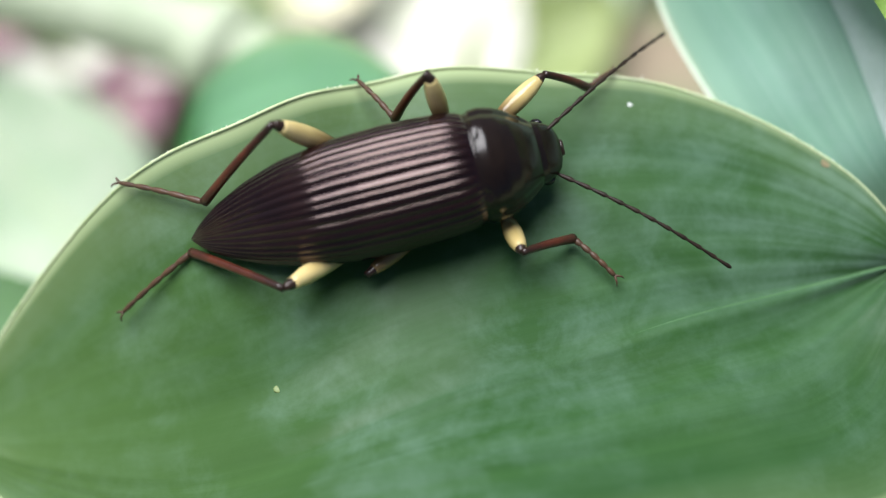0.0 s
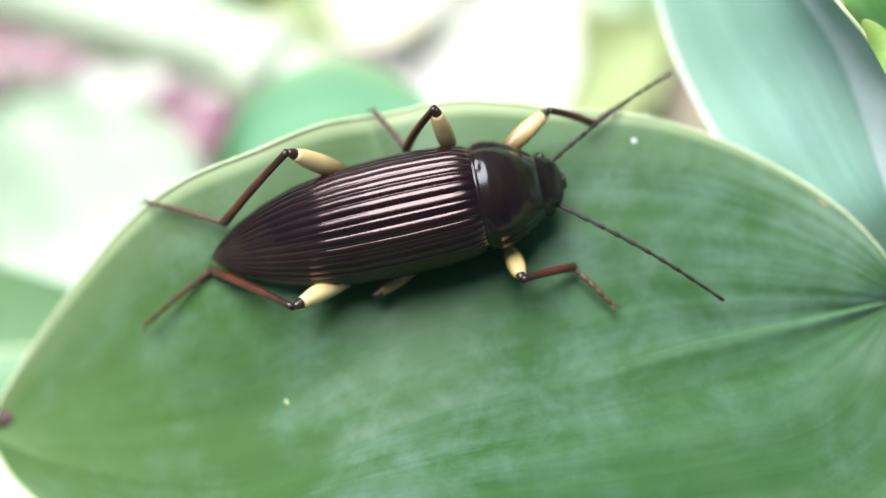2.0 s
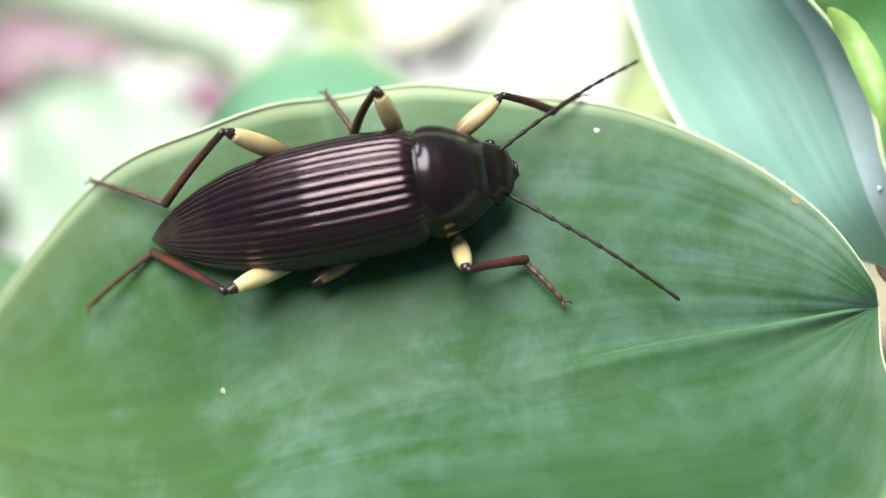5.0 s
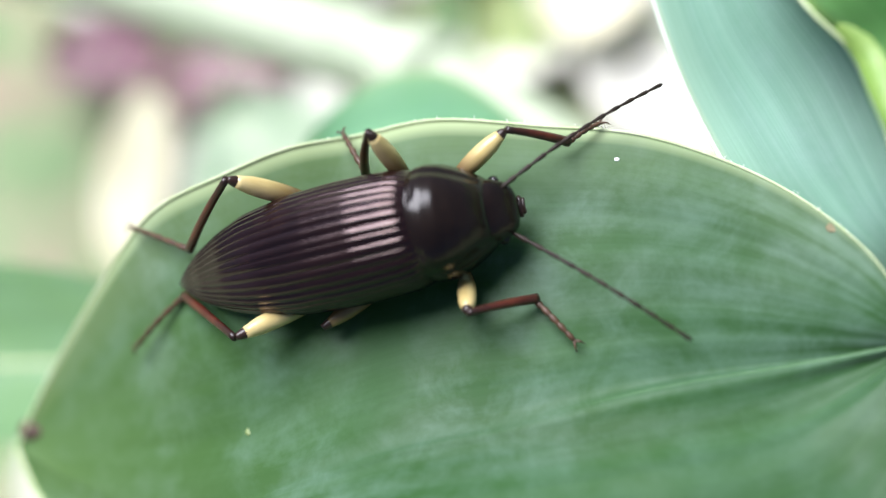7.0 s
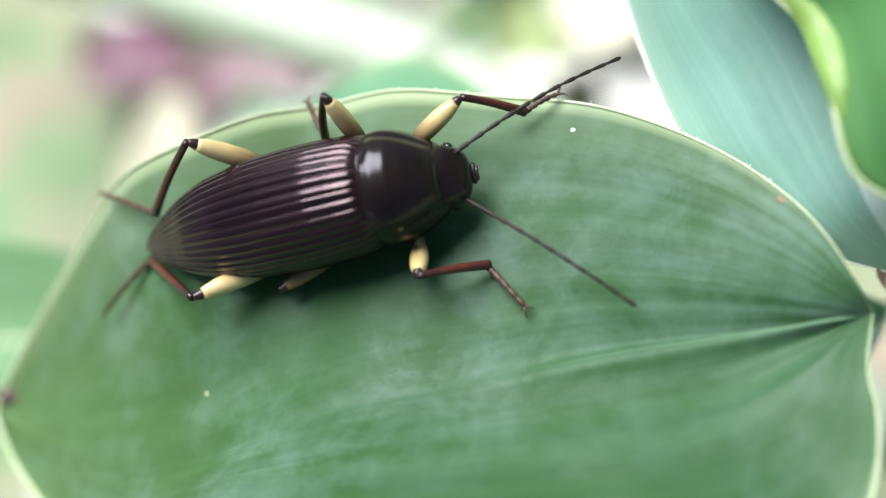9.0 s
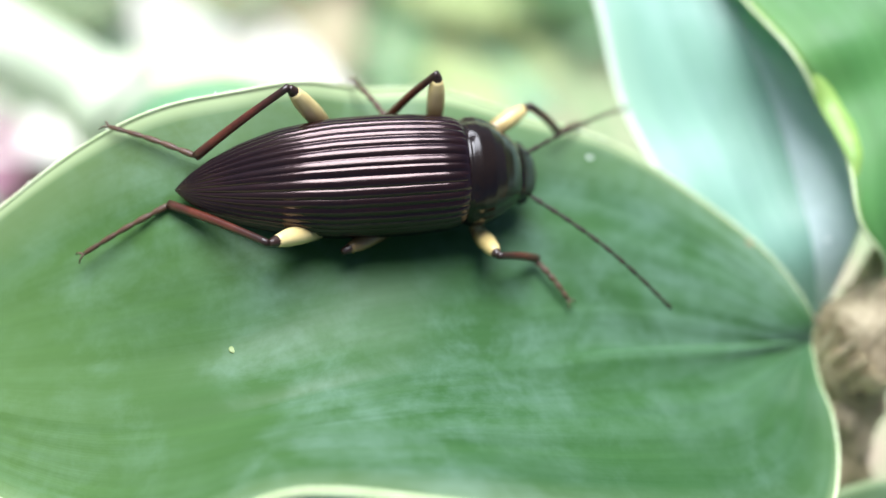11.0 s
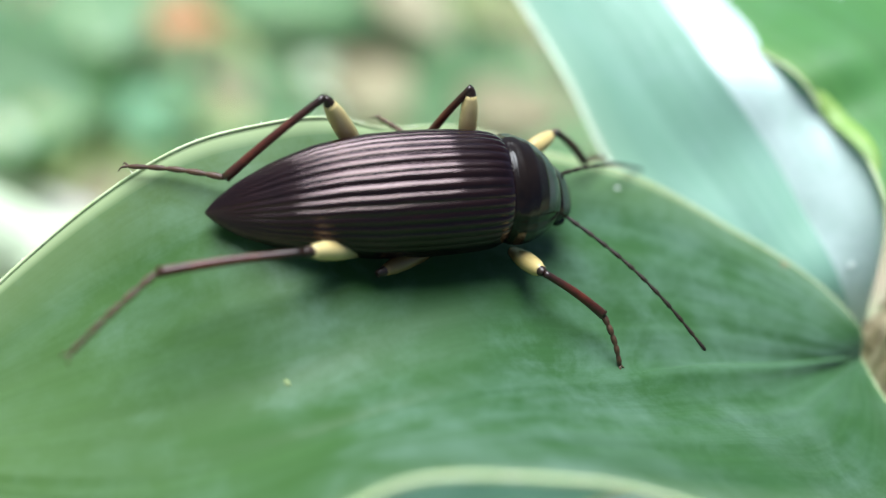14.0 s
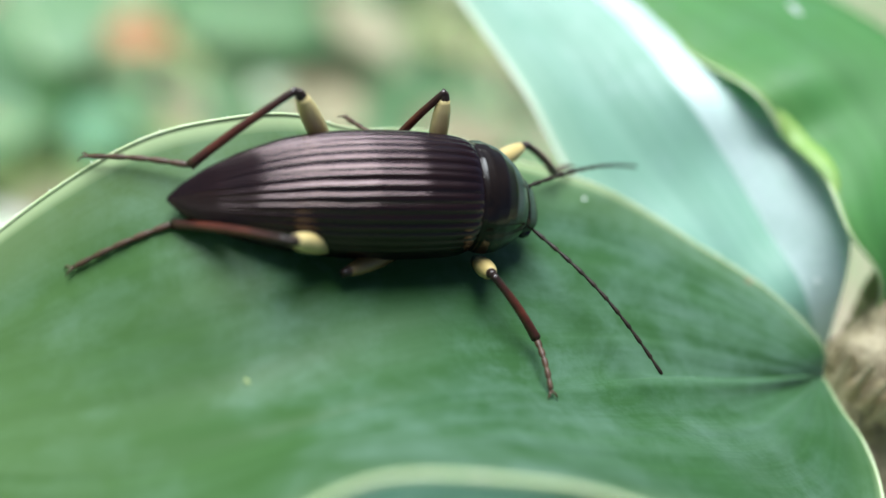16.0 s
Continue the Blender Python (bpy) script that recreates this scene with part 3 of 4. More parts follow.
def build_under():
    flat_leaf("leaf", "smooth mid-green leaf below the main leaf", M_MINT, 1.45, 1.25, pose(-0.66 * CM, 1.30 * CM, -1.75 * CM, 0, 0, 6))
    flat_leaf("leaf", "pale green leaf below the leaf tip", M_LOWER, 3.4, 1.15, pose(-3.3 * CM, 0.25 * CM, -2.0 * CM, 0, 0, 4))
    flat_leaf("leaf", "pale bluish-green leaf below the near margin", M_LEAF_PALE, 2.6, 1.3, pose(0.75 * CM, -0.15 * CM, -1.5 * CM, 0, 0, 30))
    flat_leaf("leaf", "green leaf growing low beside the stem", M_LEAF, 2.6, 1.4, pose(2.35 * CM, -1.15 * CM, -0.75 * CM, 6, 10, 35))
    # a pale stem that crosses below
    ob = thing("pale_stem", "thick whitish plant stem lying below the leaves", "plant stem")
    v, f = tube(spline([(-8.6, 6.2, -5.2), (-5.4, 4.6, -4.0), (-3.3, 3.75, -3.7), (-1.5, 3.1, -3.7), (0.3, 2.05, -4.1), (2.0, 0.9, -5.3)], 40), np.linspace(0.37, 0.28, 40), 16)
    part("stalk", mesh_from(v, f, M_PALE_STALK), ob)
    for q in ((-5.4, 4.6, -4.0), (-1.5, 3.1, -3.7)):
        v, f = tube([np.array(q) + np.array([0.05 * k, -0.028 * k, 0.004 * k]) for k in range(-3, 4)], [0.33, 0.38, 0.405, 0.41, 0.405, 0.38, 0.33], 16)
        part("node", mesh_from(v, f, M_PALE_STALK), ob, "swollen pale stem joint")
    rows = (("bleached dry leaf", M_WHITE_DRY, 3.4, 1.8, (-1.6, 3.7, -4.2), 10), ("bleached dry leaf", M_WHITE_DRY, 2.4, 1.6, (-0.1, 3.4, -4.1), 100),
            ("bleached dry leaf", M_WHITE_DRY, 3.0, 2.0, (-3.6, 0.3, -4.2), 60), ("bleached dry leaf", M_WHITE_DRY, 2.6, 1.6, (-4.6, 4.6, -4.2), 30),
            ("bleached dry leaf", M_WHITE_DRY, 2.2, 1.4, (-3.2, 2.35, -4.1), -20),
            ("magenta fallen leaf", M_MAGENTA, 1.7, 0.7, (-3.5, 3.1, -3.9), 20), ("magenta fallen leaf", M_MAGENTA, 1.1, 0.6, (-2.15, 2.6, -3.9), 70),
            ("magenta fallen leaf", M_MAGENTA, 1.2, 0.7, (-4.8, 3.15, -3.9), -10), ("orange fallen leaf", M_ORANGE, 0.75, 0.5, (-0.38, 7.1, -3.85), 30), ("pink fallen leaf", M_PINK, 1.1, 0.8, (1.40, 6.7, -3.9), 60), ("tan fallen leaf", M_PINK, 1.3, 0.8, (2.9, 6.7, -3.9), 15), ("tan fallen leaf", M_PINK, 1.2, 0.8, (1.8, 8.2, -3.9), 120),
            ("pink fallen leaf", M_PINK, 1.9, 0.9, (0.1, 4.7, -4.2), 80), ("green low leaf", M_LOWER, 1.6, 1.2, (0.2, 6.3, -4.2), 10), ("olive mossy leaf", M_OLIVE, 1.6, 1.0, (-0.9, 5.3, -4.3), 40),
            ("pink fallen leaf", M_PINK, 1.6, 0.9, (2.6, 1.5, -4.2), 20),
            ("cream fallen leaf", M_CREAM, 1.8, 0.65, (-4.3, 2.15, -3.9), 95), ("cream fallen leaf", M_CREAM, 1.8, 0.9, (1.0, 3.6, -4.2), 20),
            ("olive mossy leaf", M_OLIVE, 1.6, 1.0, (0.9, 3.0, -4.0), 40), ("olive mossy leaf", M_OLIVE, 1.8, 1.2, (1.5, 5.6, -4.2), 0),
            ("dark green fallen leaf", M_DARK, 0.9, 0.7, (-2.7, 3.75, -3.6), 0), ("cream fallen leaf", M_CREAM, 0.9, 0.8, (-0.75, 3.5, -3.7), 50),
            ("pale green low leaf", M_PALE_GREEN, 2.2, 1.4, (-2.6, 1.55, -3.2), 130), ("green low leaf", M_LOWER, 2.8, 1.8, (-2.2, 5.6, -4.1), 20), ("green low leaf", M_LOWER, 2.6, 1.7, (2.7, 6.8, -4.1), 70),
            ("green low leaf", M_LOWER, 2.4, 1.6, (-1.5, 7.6, -4.1), 110), ("green low leaf", M_LOWER, 2.6, 1.4, (1.0, 8.2, -4.1), 20), ("dark green fallen leaf", M_DARK, 1.0, 0.8, (-1.8, 4.3, -3.9), 0))
    for label, mat, L, Wd, p, turn in rows:
        p = np.array([-0.4, -2.3, 4.4]) * -0.42 + np.array(p) * 1.42
        flat_leaf("fallen_leaf", label + " on the ground", mat, L * 1.42, Wd * 1.42, pose(p[0] * CM, p[1] * CM, p[2] * CM, 0, 0, turn), 0.1, "fallen leaves")
    # a scatter of small fallen leaves farther off
    rng = np.random.default_rng(21)
    kinds = (("tan fallen leaf", M_PINK), ("olive mossy leaf", M_OLIVE), ("pale green fallen leaf", M_PALE_GREEN), ("green low leaf", M_LOWER), ("green low leaf", M_MINT), ("cream fallen leaf", M_CREAM))
    for k in range(130):
        label, mat = kinds[int(rng.choice(6, p=(0.22, 0.34, 0.06, 0.32, 0.06, 0.0)))]
        y = float(rng.uniform(5.6, 17.0))
        x = float(rng.uniform(-0.42 * y - 1.5, 0.30 * y + 2.0))
        L = float(rng.uniform(0.6, 1.8))
        m = pose(x * CM, y * CM, (-7.72 + float(rng.uniform(-0.1, 0.1))) * CM, float(rng.uniform(-6, 6)), float(rng.uniform(-6, 6)), float(rng.uniform(0, 360)))
        flat_leaf("fallen_leaf", "small " + label + " on the ground", mat, L, L * float(rng.uniform(0.4, 0.75)), m, 0.12, "fallen leaves")


build_under()

# ---- beetle ----
FWD = np.array([0.970, 0.180, 0.150])
FWD /= np.linalg.norm(FWD)
ROLL = 22.0
l0 = np.cross((0, 0, 1.0), FWD)
l0 /= np.linalg.norm(l0)
u0 = np.cross(FWD, l0)
LEFT = l0 * math.cos(radians(ROLL)) + u0 * math.sin(radians(ROLL))
UP = np.cross(FWD, LEFT)
ORIGIN = np.array([-0.312, 0.172, 0.225])
BODY = Matrix(((FWD[0], LEFT[0], UP[0], ORIGIN[0] * CM), (FWD[1], LEFT[1], UP[1], ORIGIN[1] * CM), (FWD[2], LEFT[2], UP[2], ORIGIN[2] * CM), (0, 0, 0, 1)))
beetle = thing("beetle", "dark purplish-brown beetle with ridged wing cases and pale yellow femora", "beetle", BODY)


def width_at(x):
    """Half width of the wing cases at x (cm)."""
    xs = [-0.75, -0.735, -0.70, -0.62, -0.5, -0.35, -0.15, 0.05, 0.2, 0.30, 0.345, 0.37]
    ws = [0.004, 0.022, 0.054, 0.106, 0.160, 0.205, 0.234, 0.240, 0.235, 0.227, 0.216, 0.198]
    return float(np.interp(x, xs, ws))


def height_at(x):
    xs = [-0.75, -0.70, -0.6, -0.45, -0.25, -0.05, 0.15, 0.28, 0.345, 0.37]
    hs = [0.005, 0.050, 0.105, 0.160, 0.212, 0.240, 0.248, 0.240, 0.226, 0.206]
    return float(np.interp(x, xs, hs))


def smooth_curve(fn, xs):
    y = np.array([fn(x) for x in xs])
    k = np.array([1, 2, 3, 2, 1.0]) / 9
    yp = np.r_[2 * y[0] - y[2:0:-1], y, 2 * y[-1] - y[-2:-4:-1]]
    return np.convolve(yp, k, "valid")


def sag_at(x):
    """How far the body's middle line lies under its axis at x (cm): the tail and the head droop."""
    return -0.060 * ease((-0.25 - x) / 0.50) - 0.085 * ease((x - 0.33) / 0.40)


def wing_case(side):
    """One wing case with eleven narrow furrows between broad flat ribs, side +1 left, -1 right."""
    nx, na = 90, 181
    xs = np.linspace(-0.75, 0.37, nx)
    W, Hh = smooth_curve(width_at, xs), smooth_curve(height_at, xs)
    verts, faces = [], []
    for i, x in enumerate(xs):
        fade = min(1, (x + 0.75) / 0.12) * min(1, (0.37 - x) / 0.03)
        for j in range(na):
            s = j / (na - 1)
            a = s * radians(112)
            c, sn = math.cos(a), math.sin(a)
            y = W[i] * math.copysign(abs(sn) ** 0.9, sn)
            z = Hh[i] * math.copysign(abs(c) ** 0.85, c) if c > 0 else 0.16 * c * (Hh[i] / 0.2)
            g = abs(math.sin(math.pi * (s * 11.0 + 0.3)))
            deep = 1.0 - 0.45 * ease((s - 0.55) / 0.3)
            d = 0.0072 * deep * fade * (1 - g ** 0.68) + (0.0015 if s < 0.008 else 0)
            verts.append((x * CM, side * (max(y, 0.0004) - d * sn) * CM, (z + sag_at(x) - d * c) * CM))
    for i in range(nx - 1):
        for j in range(na - 1):
            a = i * na + j
            f = (a, a + na, a + na + 1, a + 1)
            faces.append(f if side < 0 else f[::-1])
    return mesh_from(verts, faces, M_SHELL)


def pronotum_mesh():
    """The neck shield: a low dome with a raised rim on each side, two shallow pits at its base and a fine hind seam."""
    xs = [0.352, 0.360, 0.378, 0.42, 0.47, 0.52, 0.56, 0.590, 0.606]
    ws = [0.186, 0.206, 0.216, 0.219, 0.207, 0.182, 0.156, 0.134, 0.118]
    tops = [0.190, 0.204, 0.211, 0.209, 0.191, 0.156, 0.116, 0.076, 0.048]
    X = np.linspace(xs[0], xs[-1], 64)
    Wd, Ht = (smooth_curve(lambda x, q=q: float(np.interp(x, xs, q)), X) for q in (ws, tops))
    sides, verts, faces = 96, [], []
    for i, x in enumerate(X):
        low = 0.11 - 0.06 * (x - 0.35) / 0.25
        for k in range(sides):
            a = 2 * math.pi * k / sides
            c, s = math.cos(a), math.sin(a)
            y = Wd[i] * math.copysign(abs(s) ** 0.92, s)
            z = (Ht[i] - sag_at(x) if c > 0 else low) * math.copysign(abs(c) ** 0.92, c)
            off = abs(math.degrees(math.atan2(s, c)))
            dent = 0.0065 * math.exp(-(((off - 58) / 5.5) ** 2)) - 0.0035 * math.exp(-(((off - 69) / 6) ** 2))
            dent *= ease((x - 0.36) / 0.03) * ease((0.606 - x) / 0.03)
            for sy in (-1, 1):
                dent += 0.007 * math.exp(-(((x - 0.386) / 0.013) ** 2) - ((y - sy * 0.112) / 0.020) ** 2) * (c > 0)
            dent += 0.004 * math.exp(-(((x - 0.374) / 0.004) ** 2))
            verts.append((x * CM, (y - dent * s) * CM, (z - dent * c + sag_at(x)) * CM))
    n = len(X)
    for i in range(n - 1):
        for k in range(sides):
            a, b = i * sides + k, i * sides + (k + 1) % sides
            faces.append((a, b, b + sides, a + sides))
    faces.append(tuple(range(sides - 1, -1, -1)))
    faces.append(tuple((n - 1) * sides + k for k in range(sides)))
    return mesh_from(verts, faces, M_BLACK)


def lathe(xs, ws, hs, drop, mat, zc=0.0, sides=40, power=0.9, n=40):
    """A closed body along x with half width, top height and lower depth at each x (cm)."""
    X = np.linspace(xs[0], xs[-1], n)
    Wd, Ht, Dp = (smooth_curve(lambda x, q=q: float(np.interp(x, xs, q)), X) for q in (ws, hs, drop))
    verts, faces = [], []
    for i in range(n):
        for k in range(sides):
            a = 2 * math.pi * k / sides
            c, s = math.cos(a), math.sin(a)
            y = max(Wd[i], 0.002) * math.copysign(abs(s) ** power, s)
            z = zc + sag_at(X[i]) + (max(Ht[i], 0.002) if c > 0 else max(Dp[i], 0.002)) * math.copysign(abs(c) ** power, c)
            verts.append((X[i] * CM, y * CM, z * CM))
    for i in range(n - 1):
        for k in range(sides):
            a, b = i * sides + k, i * sides + (k + 1) % sides
            faces.append((a, b, b + sides, a + sides))
    faces.append(tuple(range(sides - 1, -1, -1)))
    faces.append(tuple((n - 1) * sides + k for k in range(sides)))
    return mesh_from(verts, faces, mat)


def build_body():
    part("wing_case", wing_case(1), beetle, "ridged purplish-brown wing case")
    part("wing_case", wing_case(-1), beetle, "ridged purplish-brown wing case")
    part("abdomen", lathe([-0.73, -0.6, -0.35, 0.0, 0.38], [0.02, 0.095, 0.185, 0.215, 0.165], [0.01] * 5, [0.01, 0.05, 0.10, 0.12, 0.11], M_BLACK), beetle)
    part("pronotum", pronotum_mesh(), beetle, "smooth glossy black pronotum")
    head = part("head", lathe([0.55, 0.575, 0.605, 0.630, 0.650, 0.668, 0.684, 0.694], [0.106, 0.116, 0.121, 0.117, 0.106, 0.094, 0.076, 0.045], [0.092, 0.100, 0.098, 0.086, 0.068, 0.050, 0.030, 0.012],
                              [0.05, 0.07, 0.08, 0.08, 0.072, 0.06, 0.045, 0.02], M_BLACK, 0.0, 48, 0.9, 48), beetle, "glossy black head")
    for x, w, r in ((0.690, 0.040, 0.012), (0.704, 0.030, 0.008)):
        v, f = tube([(x, w * k / 4, sag_at(0.69) - 0.045 - 0.01 * (k / 4) ** 2) for k in range(-4, 5)], [r * 0.5] + [r] * 7 + [r * 0.5], 10, 0.7)
        part("mouthpart", mesh_from(v, f, M_DARKLEG), head, "dark brown lip")
    v, f = tube(spline([(0.362, 0, 0.190), (0.345, 0, 0.213), (0.315, 0, 0.227)], 8), [0.016, 0.018, 0.016, 0.013, 0.01, 0.007, 0.004, 0.002], 10, 0.2)
    part("scutellum", mesh_from(v, f, M_BLACK), beetle, "small dark shield between the wing cases")
    for s in (1, -1):
        v, f = tube([(0.622 + 0.021 * math.sin(a), s * (0.106 + 0.004 * math.cos(a)), 0.022 * a / 1.2 - 0.01 + sag_at(0.622)) for a in (-1.2, -0.6, 0.0, 0.6, 1.2)], [0.008, 0.017, 0.020, 0.017, 0.008], 16)
        part("eye", mesh_from(v, f, M_EYE), head, "black compound eye")


build_body()
BODY_INV = BODY.inverted()


def to_world(p):
    """Body space (cm) to world (cm)."""
    return ORIGIN + FWD * p[0] + LEFT * p[1] + UP * p[2]


def bone(a, b, ref=(0, 0, 1)):
    """The pose (metres) of a limb piece that starts at a and points at b (cm), its x along the piece."""
    a, b = np.asarray(a, float), np.asarray(b, float)
    d = (b - a) / np.linalg.norm(b - a)
    s = np.cross(ref, d)
    s /= np.linalg.norm(s)
    u = np.cross(d, s)
    return Matrix(((d[0], s[0], u[0], a[0] * CM), (d[1], s[1], u[1], a[1] * CM), (d[2], s[2], u[2], a[2] * CM), (0, 0, 0, 1)))


def limb_mesh(length, radii, mat, sides=14, bow=0.0, n=18, flat=1.0):
    t = np.linspace(0, 1, n)
    p = np.stack([t * length, 0 * t, bow * np.sin(math.pi * t)], 1)
    r = np.interp(t, np.linspace(0, 1, len(radii)), radii)
    v, f = tube(p, r, sides, flat)
    return mesh_from(v, f, mat)


def tarsus_mesh(length, mat, segs=5, r=0.0135):
    t = np.linspace(0, 1, segs * 6 + 1)
    rr = r * (0.62 + 0.38 * np.abs(np.sin(t * segs * math.pi)) ** 0.6) * (1 - 0.25 * t)
    p = np.stack([t * length, 0 * t, 0.012 * np.sin(math.pi * t)], 1)
    v, f = tube(p, rr, 10)
    for s in (1, -1):
        c = np.array([(length, 0, 0), (length + 0.02, s * 0.014, 0.004), (length + 0.035, s * 0.022, -0.012)])
        v2, f2 = tube(spline(c, 7), np.linspace(0.006, 0.0015, 7), 6)
        f += [tuple(i + len(v) for i in q) for q in f2]
        v += v2
    return mesh_from(v, f, mat)


def build_leg(hip, knee, ankle, toe, femur_r, tibia_r, reach=1.0, skin=None):
    """hip in body space; knee, ankle and toe are world places (cm)."""
    h = to_world(hip)
    knee, ankle, toe = (np.array(q, float) for q in (knee, ankle, toe))
    lf, lt, ls = (float(np.linalg.norm(b - a)) for a, b in ((h, knee), (knee, ankle), (ankle, toe)))
    lt *= reach
    fem = part("femur", limb_mesh(lf * 0.9, [femur_r * 0.6, femur_r * 0.80, femur_r * 0.94, femur_r * 1.0, femur_r * 0.98, femur_r * 0.88, femur_r * 0.58], skin or M_YELLOW, 16), beetle, "yellow femur coloured dull tan for the body's shade" if skin else "pale yellow femur with a brown root")
    part("knee", limb_mesh(0.10 * lf, [femur_r * 0.60, femur_r * 0.52, femur_r * 0.44, femur_r * 0.28], M_DARKLEG, 12, 0, 8), fem, "dark brown knee").matrix_basis = pose(lf * 0.89 * CM, 0, 0)
    tib = part("tibia", limb_mesh(lt, [tibia_r * 0.82, tibia_r * 0.85, tibia_r * 0.95, tibia_r, tibia_r * 1.12], M_TIBIA, 12, 0.01), beetle, "dark red-brown tibia")
    tar = part("tarsus", tarsus_mesh(ls, M_TARSUS), beetle, "brown jointed foot")
    for ob, a, b in ((fem, h, knee), (tib, knee, ankle), (tar, ankle, toe)):
        ob.matrix_basis = BODY_INV @ bone(a, b)
    return dict(parts=(fem, tib, tar), hip=hip, joints=(knee, ankle, toe), sizes=(lf, lt, ls))


LEGS = {}
LEGS["hl"] = build_leg((-0.12, 0.20, -0.10), (-0.695, 0.33, 0.487), (-0.982, 0.18, 0.137), (-1.329, 0.316, 0.03), 0.040, 0.0175)
LEGS["hr"] = build_leg((-0.12, -0.16, -0.10), (-0.672, -0.206, 0.226), (-1.023, 0.021, 0.0), (-1.322, -0.12, -0.21), 0.040, 0.0175, 1.07)
LEGS["ml"] = build_leg((0.29, 0.19, -0.10), (-0.135, 0.489, 0.55), (-0.255, 0.481, 0.215), (-0.394, 0.676, 0.165), 0.037, 0.0175)
LEGS["mr"] = build_leg((0.14, -0.16, -0.12), (-0.372, -0.12, 0.115), (-0.20, 0.08, 0.06), (-0.30, 0.12, 0.04), 0.036, 0.0175, 1.0, M_YELLOW_SHADED)
LEGS["fl"] = build_leg((0.46, 0.14, -0.09), (0.316, 0.60, 0.337), (0.515, 0.640, 0.148), (0.622, 0.735, 0.115), 0.037, 0.0175)
LEGS["fr"] = build_leg((0.43, -0.205, -0.13), (0.203, -0.084, 0.229), (0.421, 0.030, 0.070), (0.574, -0.114, 0.04), 0.037, 0.0175)


def build_antenna(base, tip):
    base, tip = np.array(base, float), np.array(tip, float)
    L = float(np.linalg.norm(tip - base))
    segs = 11
    t = np.linspace(0, 1, segs * 6 + 1)
    r = 0.0105 * (0.50 + 0.56 * (t * segs % 1.0) ** 0.8) * (1 - 0.2 * t)
    p = np.stack([t * L, 0 * t, 0.045 * np.sin(math.pi * t)], 1)
    v, f = tube(p, r, 10)
    ob = part("antenna", mesh_from(v, f, M_ANTENNA), beetle, "long thin brown segmented antenna")
    ob.matrix_basis = BODY_INV @ bone(base, tip)
    return ob


ROOT_L, ROOT_R = to_world((0.660, 0.076, -0.045)), to_world((0.660, -0.094, -0.075))
ANT_L = build_antenna(ROOT_L, (0.847, 0.894, 0.132))
ANT_R = build_antenna(ROOT_R, (1.01, -0.114, 0.10))


SHIFT_AT = np.array([-0.35, 0.15, 0.20])
# seconds, then the shift (cm) and the turn (radians) of the body from its first stand
SHIFTS = [(0.0, (0, 0, 0), (0, 0, 0)), (12.4, (0, 0, 0), (0, 0, 0)), (13.0, (-0.030, 0.006, 0.007), (-0.012, -0.006, -0.021)),
          (14.0, (-0.030, 0.004, 0.004), (0.004, 0.018, -0.030)), (14.5, (-0.030, 0.009, -0.003), (0.009, 0.045, -0.047)), (16.0, (-0.030, 0.010, -0.004), (0.009, 0.045, -0.047))]


def shift_at(t):
    """The body's shift at t, as a matrix in metres."""
    ts = [r[0] for r in SHIFTS]
    d = [float(np.interp(t, ts, [r[1][k] for r in SHIFTS])) for k in range(3)]
    w = [float(np.interp(t, ts, [r[2][k] for r in SHIFTS])) for k in range(3)]
    c = Vector(SHIFT_AT * CM)
    return Matrix.Translation(c + Vector(d) * CM) @ Euler(w).to_matrix().to_4x4() @ Matrix.Translation(-c)


def shifted(p, t):
    return np.array(shift_at(t) @ Vector(np.asarray(p, float) * CM)) / CM


def key_leg(leg, rows):
    """rows: seconds, knee, ankle, toe in the world (cm)."""
    keys = ([], [], [])
    for t, knee, ankle, toe in rows:
        back = (shift_at(t) @ BODY).inverted()
        hip = shifted(to_world(leg["hip"]), t)
        a = np.asarray(hip, float)
        for k, b in enumerate((knee, ankle, toe)):
            keys[k].append((t, back @ bone(a, b)))
            d = np.asarray(b, float) - a
            a = a + d / np.linalg.norm(d) * leg["sizes"][k]
    for ob, r in zip(leg["parts"], keys):
        walk(ob, r)


def key_antenna(ob, base, rows):
    walk(ob, [(t, (shift_at(t) @ BODY).inverted() @ bone(shifted(base, t), tip)) for t, tip in rows])


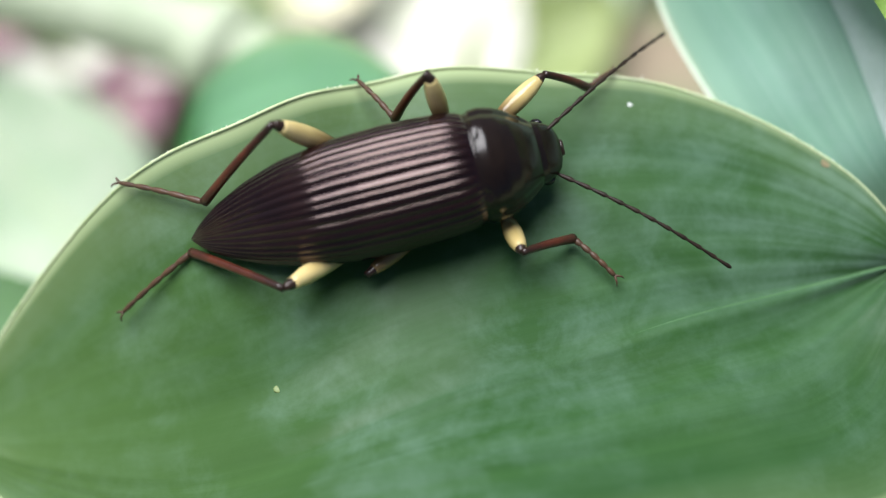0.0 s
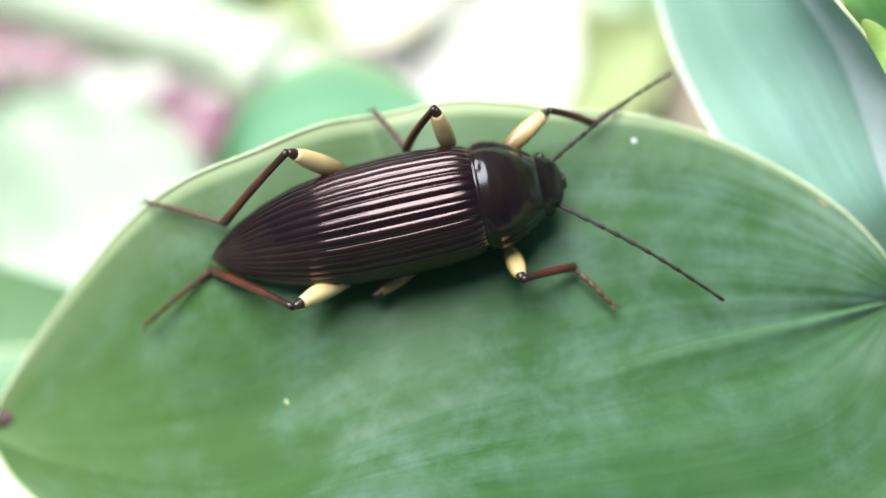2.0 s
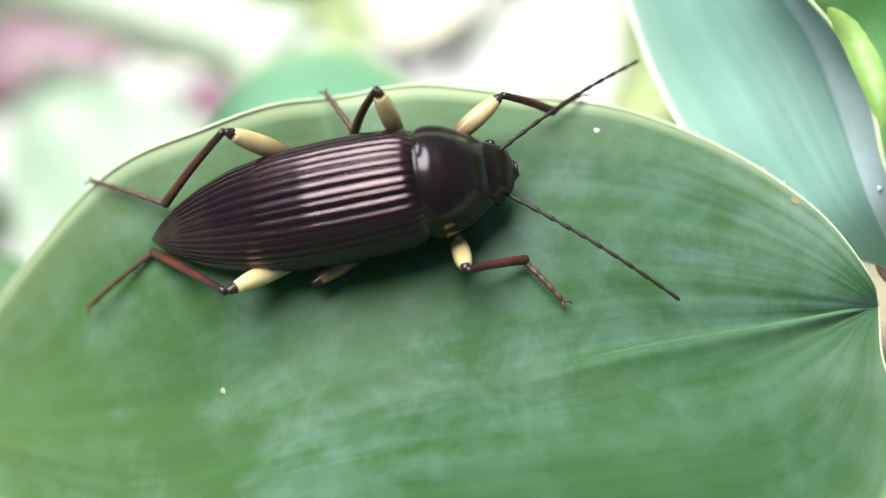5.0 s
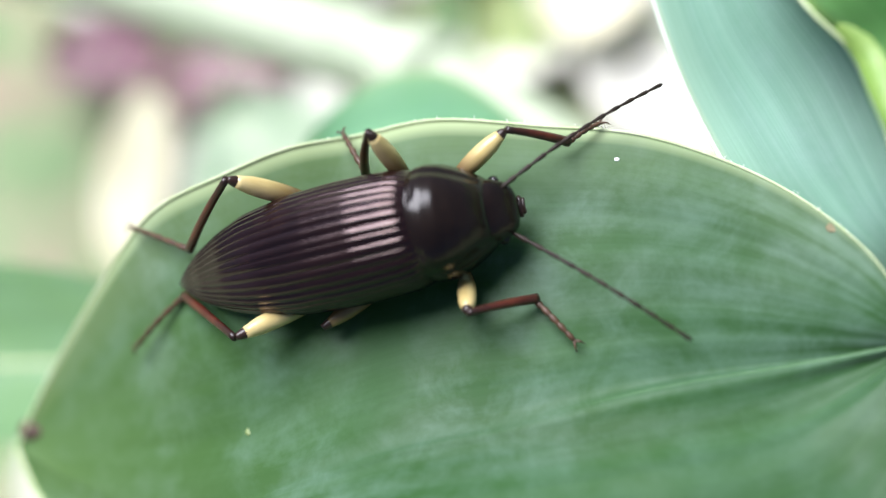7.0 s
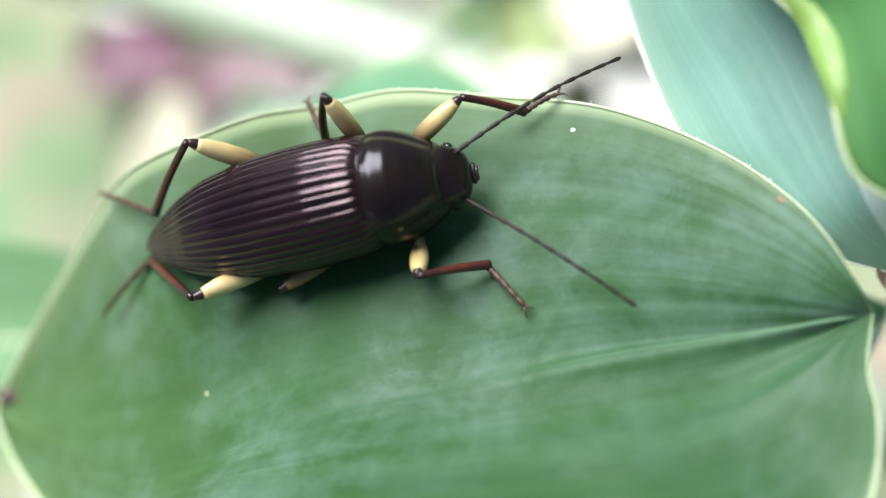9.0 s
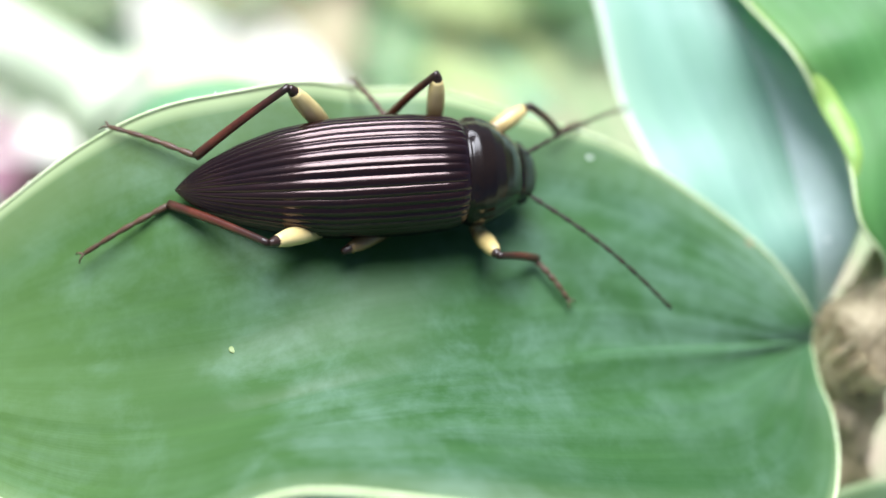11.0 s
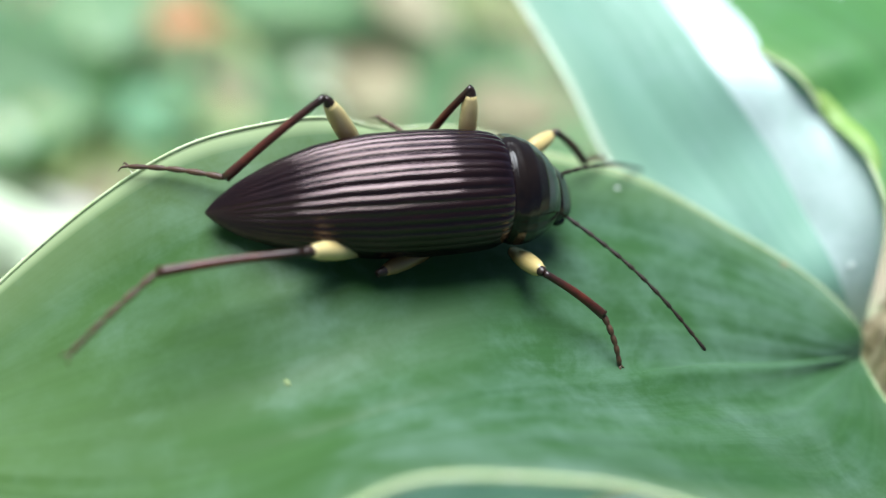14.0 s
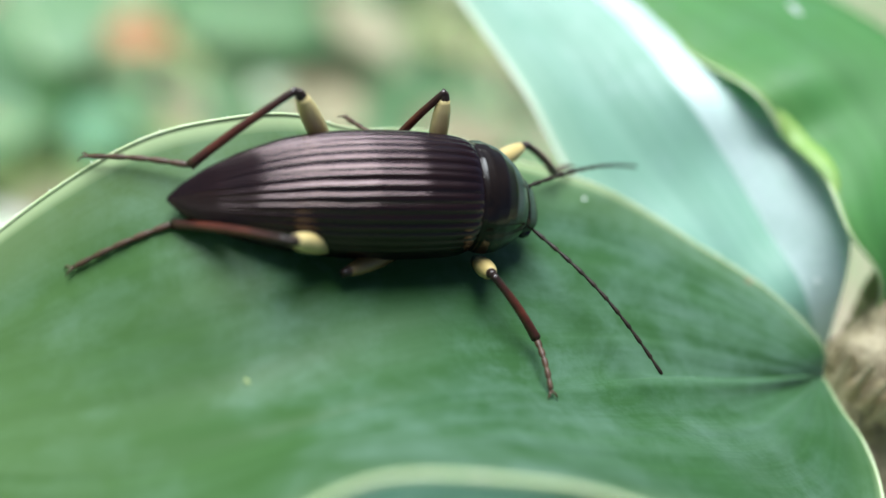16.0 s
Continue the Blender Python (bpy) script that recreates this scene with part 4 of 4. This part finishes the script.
def motions():
    walk(beetle, [(t, shift_at(t) @ BODY) for t, d, w in SHIFTS])
    # four legs stand still while the body shifts over them
    for name in ("hl", "ml", "fl"):
        k, a, f = LEGS[name]["joints"]
        key_leg(LEGS[name], [(t, shifted(k, t), shifted(a, t) if name == "hl" else a, f) for t, d, w in SHIFTS])
    k, a, f = LEGS["mr"]["joints"]
    out = (np.array([-0.47, -0.135, 0.075]), np.array([-0.18, 0.12, 0.07]), np.array([-0.30, 0.14, 0.05]))
    key_leg(LEGS["mr"], [(0.0, k, a, f), (12.4, k, a, f), (13.0, *out), (16.0, *out)])
    # the front leg steps towards the leaf rib
    k, a, f = LEGS["fr"]["joints"]
    key_leg(LEGS["fr"], [(0.0, k, a, f), (12.8, k, a, f), (13.0, (0.19, -0.105, 0.22), (0.443, -0.141, 0.08), (0.561, -0.297, 0.03)),
                         (13.3, (0.196, -0.093, 0.22), (0.438, -0.068, 0.09), (0.563, -0.232, 0.04)), (13.5, (0.20, -0.10, 0.22), (0.424, -0.216, 0.08), (0.517, -0.376, 0.03)),
                         (14.0, (0.20, -0.142, 0.224), (0.42, -0.175, 0.12), (0.53, -0.275, 0.005)), (14.2, (0.133, -0.15, 0.22), (0.295, -0.34, 0.08), (0.327, -0.487, 0.03)),
                         (14.5, (0.113, -0.128, 0.22), (0.296, -0.233, 0.08), (0.354, -0.402, 0.03)), (16.0, (0.111, -0.131, 0.22), (0.295, -0.233, 0.08), (0.354, -0.402, 0.03))])
    # the hind leg kicks out four times
    k, a, f = LEGS["hr"]["joints"]
    n = np.array([-0.735, -0.17, 0.205])
    rest = ((-0.75, -0.25, 0.325), (-1.017, 0.06, 0.015), (-1.304, 0.0, -0.195))
    out = (n, (-1.235, -0.265, 0.10), (-1.45, -0.48, -0.07))
    half = (n, (-1.115, -0.10, 0.02), (-1.39, -0.27, -0.12))
    near = (n, (-1.09, -0.03, 0.03), (-1.345, -0.17, -0.11))
    rows = [(0.0, k, a, f), (12.4, k, a, f)]
    rows += [(t, *q) for t, q in ((13.1, rest), (13.2, half), (13.3, out), (13.4, near), (13.5, half), (13.6, out), (13.7, half), (13.8, rest), (13.9, near), (14.0, out),
                                     (14.1, near), (14.2, rest), (14.3, out), (14.4, half), (14.5, rest), (16.0, rest))]
    key_leg(LEGS["hr"], rows)
    key_antenna(ANT_L, ROOT_L, [(0.0, (0.847, 0.894, 0.132)), (12.5, (0.856, 0.856, 0.132)), (13.0, (0.868, 0.837, 0.118)), (13.3, (0.853, 0.815, 0.05)),
                                              (13.5, (0.855, 0.792, 0.03)), (14.2, (0.881, 0.779, 0.05)), (14.5, (0.928, 0.766, 0.148)), (16.0, (0.929, 0.771, 0.17))])
    key_antenna(ANT_R, ROOT_R, [(0.0, (1.01, -0.114, 0.10)), (12.5, (1.0, -0.12, 0.12)), (13.0, (0.993, -0.08, 0.08)), (13.5, (0.984, -0.09, 0.05)),
                                             (14.2, (0.82, -0.328, 0.10)), (14.5, (0.82, -0.335, 0.06)), (16.0, (0.833, -0.319, 0.06))])
    # two leaves sway on the stem
    # seconds, turn (degrees), shift (cm)
    sways = ((LEAF_2, ((0.0, (-0.6, -3.2, -2.9), (0, 0, 0)), (3.7, (0.0, -4.2, -1.9), (0, 0, 0)), (5.8, (-1.6, -0.2, 0.9), (0, 0, 0)), (7.2, (-2.0, 1.0, 1.9), (0, 0, 0)), (9.2, (0.6, -0.4, 1.6), (0, 0, 0)),
                       (11.3, (-1.0, 3.8, -0.2), (0, 0, 0)), (12.3, (-1.0, 3.8, -0.2), (0, 0, 0)), (13.0, (1.7, 0.5, 2.7), (0, 0, 0)), (13.5, (3.8, -2.0, 4.8), (0, 0, 0)),
                       (14.0, (4.5, -2.9, 5.6), (0, 0, 0)), (16.0, (0.5, 1.3, 8.7), (0, 0, 0)))),
             (LEAF_3, ((0.0, (1.0, -1.5, -1.0), (0, 0, 0)), (3.7, (1.0, -1.5, -1.0), (0, 0, 0)), (5.8, (0.5, -3.5, 0.0), (0, 0, 0)), (9.2, (-0.1, -2.8, 1.7), (0, 0, 0)), (11.3, (-1.2, 0.9, 0.2), (0, 0, 0)),
                       (12.3, (-1.2, 0.9, 0.2), (0, 0, 0)), (13.0, (-4.0, 1.1, -0.9), (0, 0, 0)), (14.0, (-6.7, 1.2, -2.0), (0, 0, 0)), (16.0, (-5.4, -1.4, -1.4), (0, 0, 0)))))
    for ob, rows in sways:
        walk(ob, [(t, pose(*((PIVOT + np.array(d)) * CM), *r)) for t, r, d in rows])


motions()
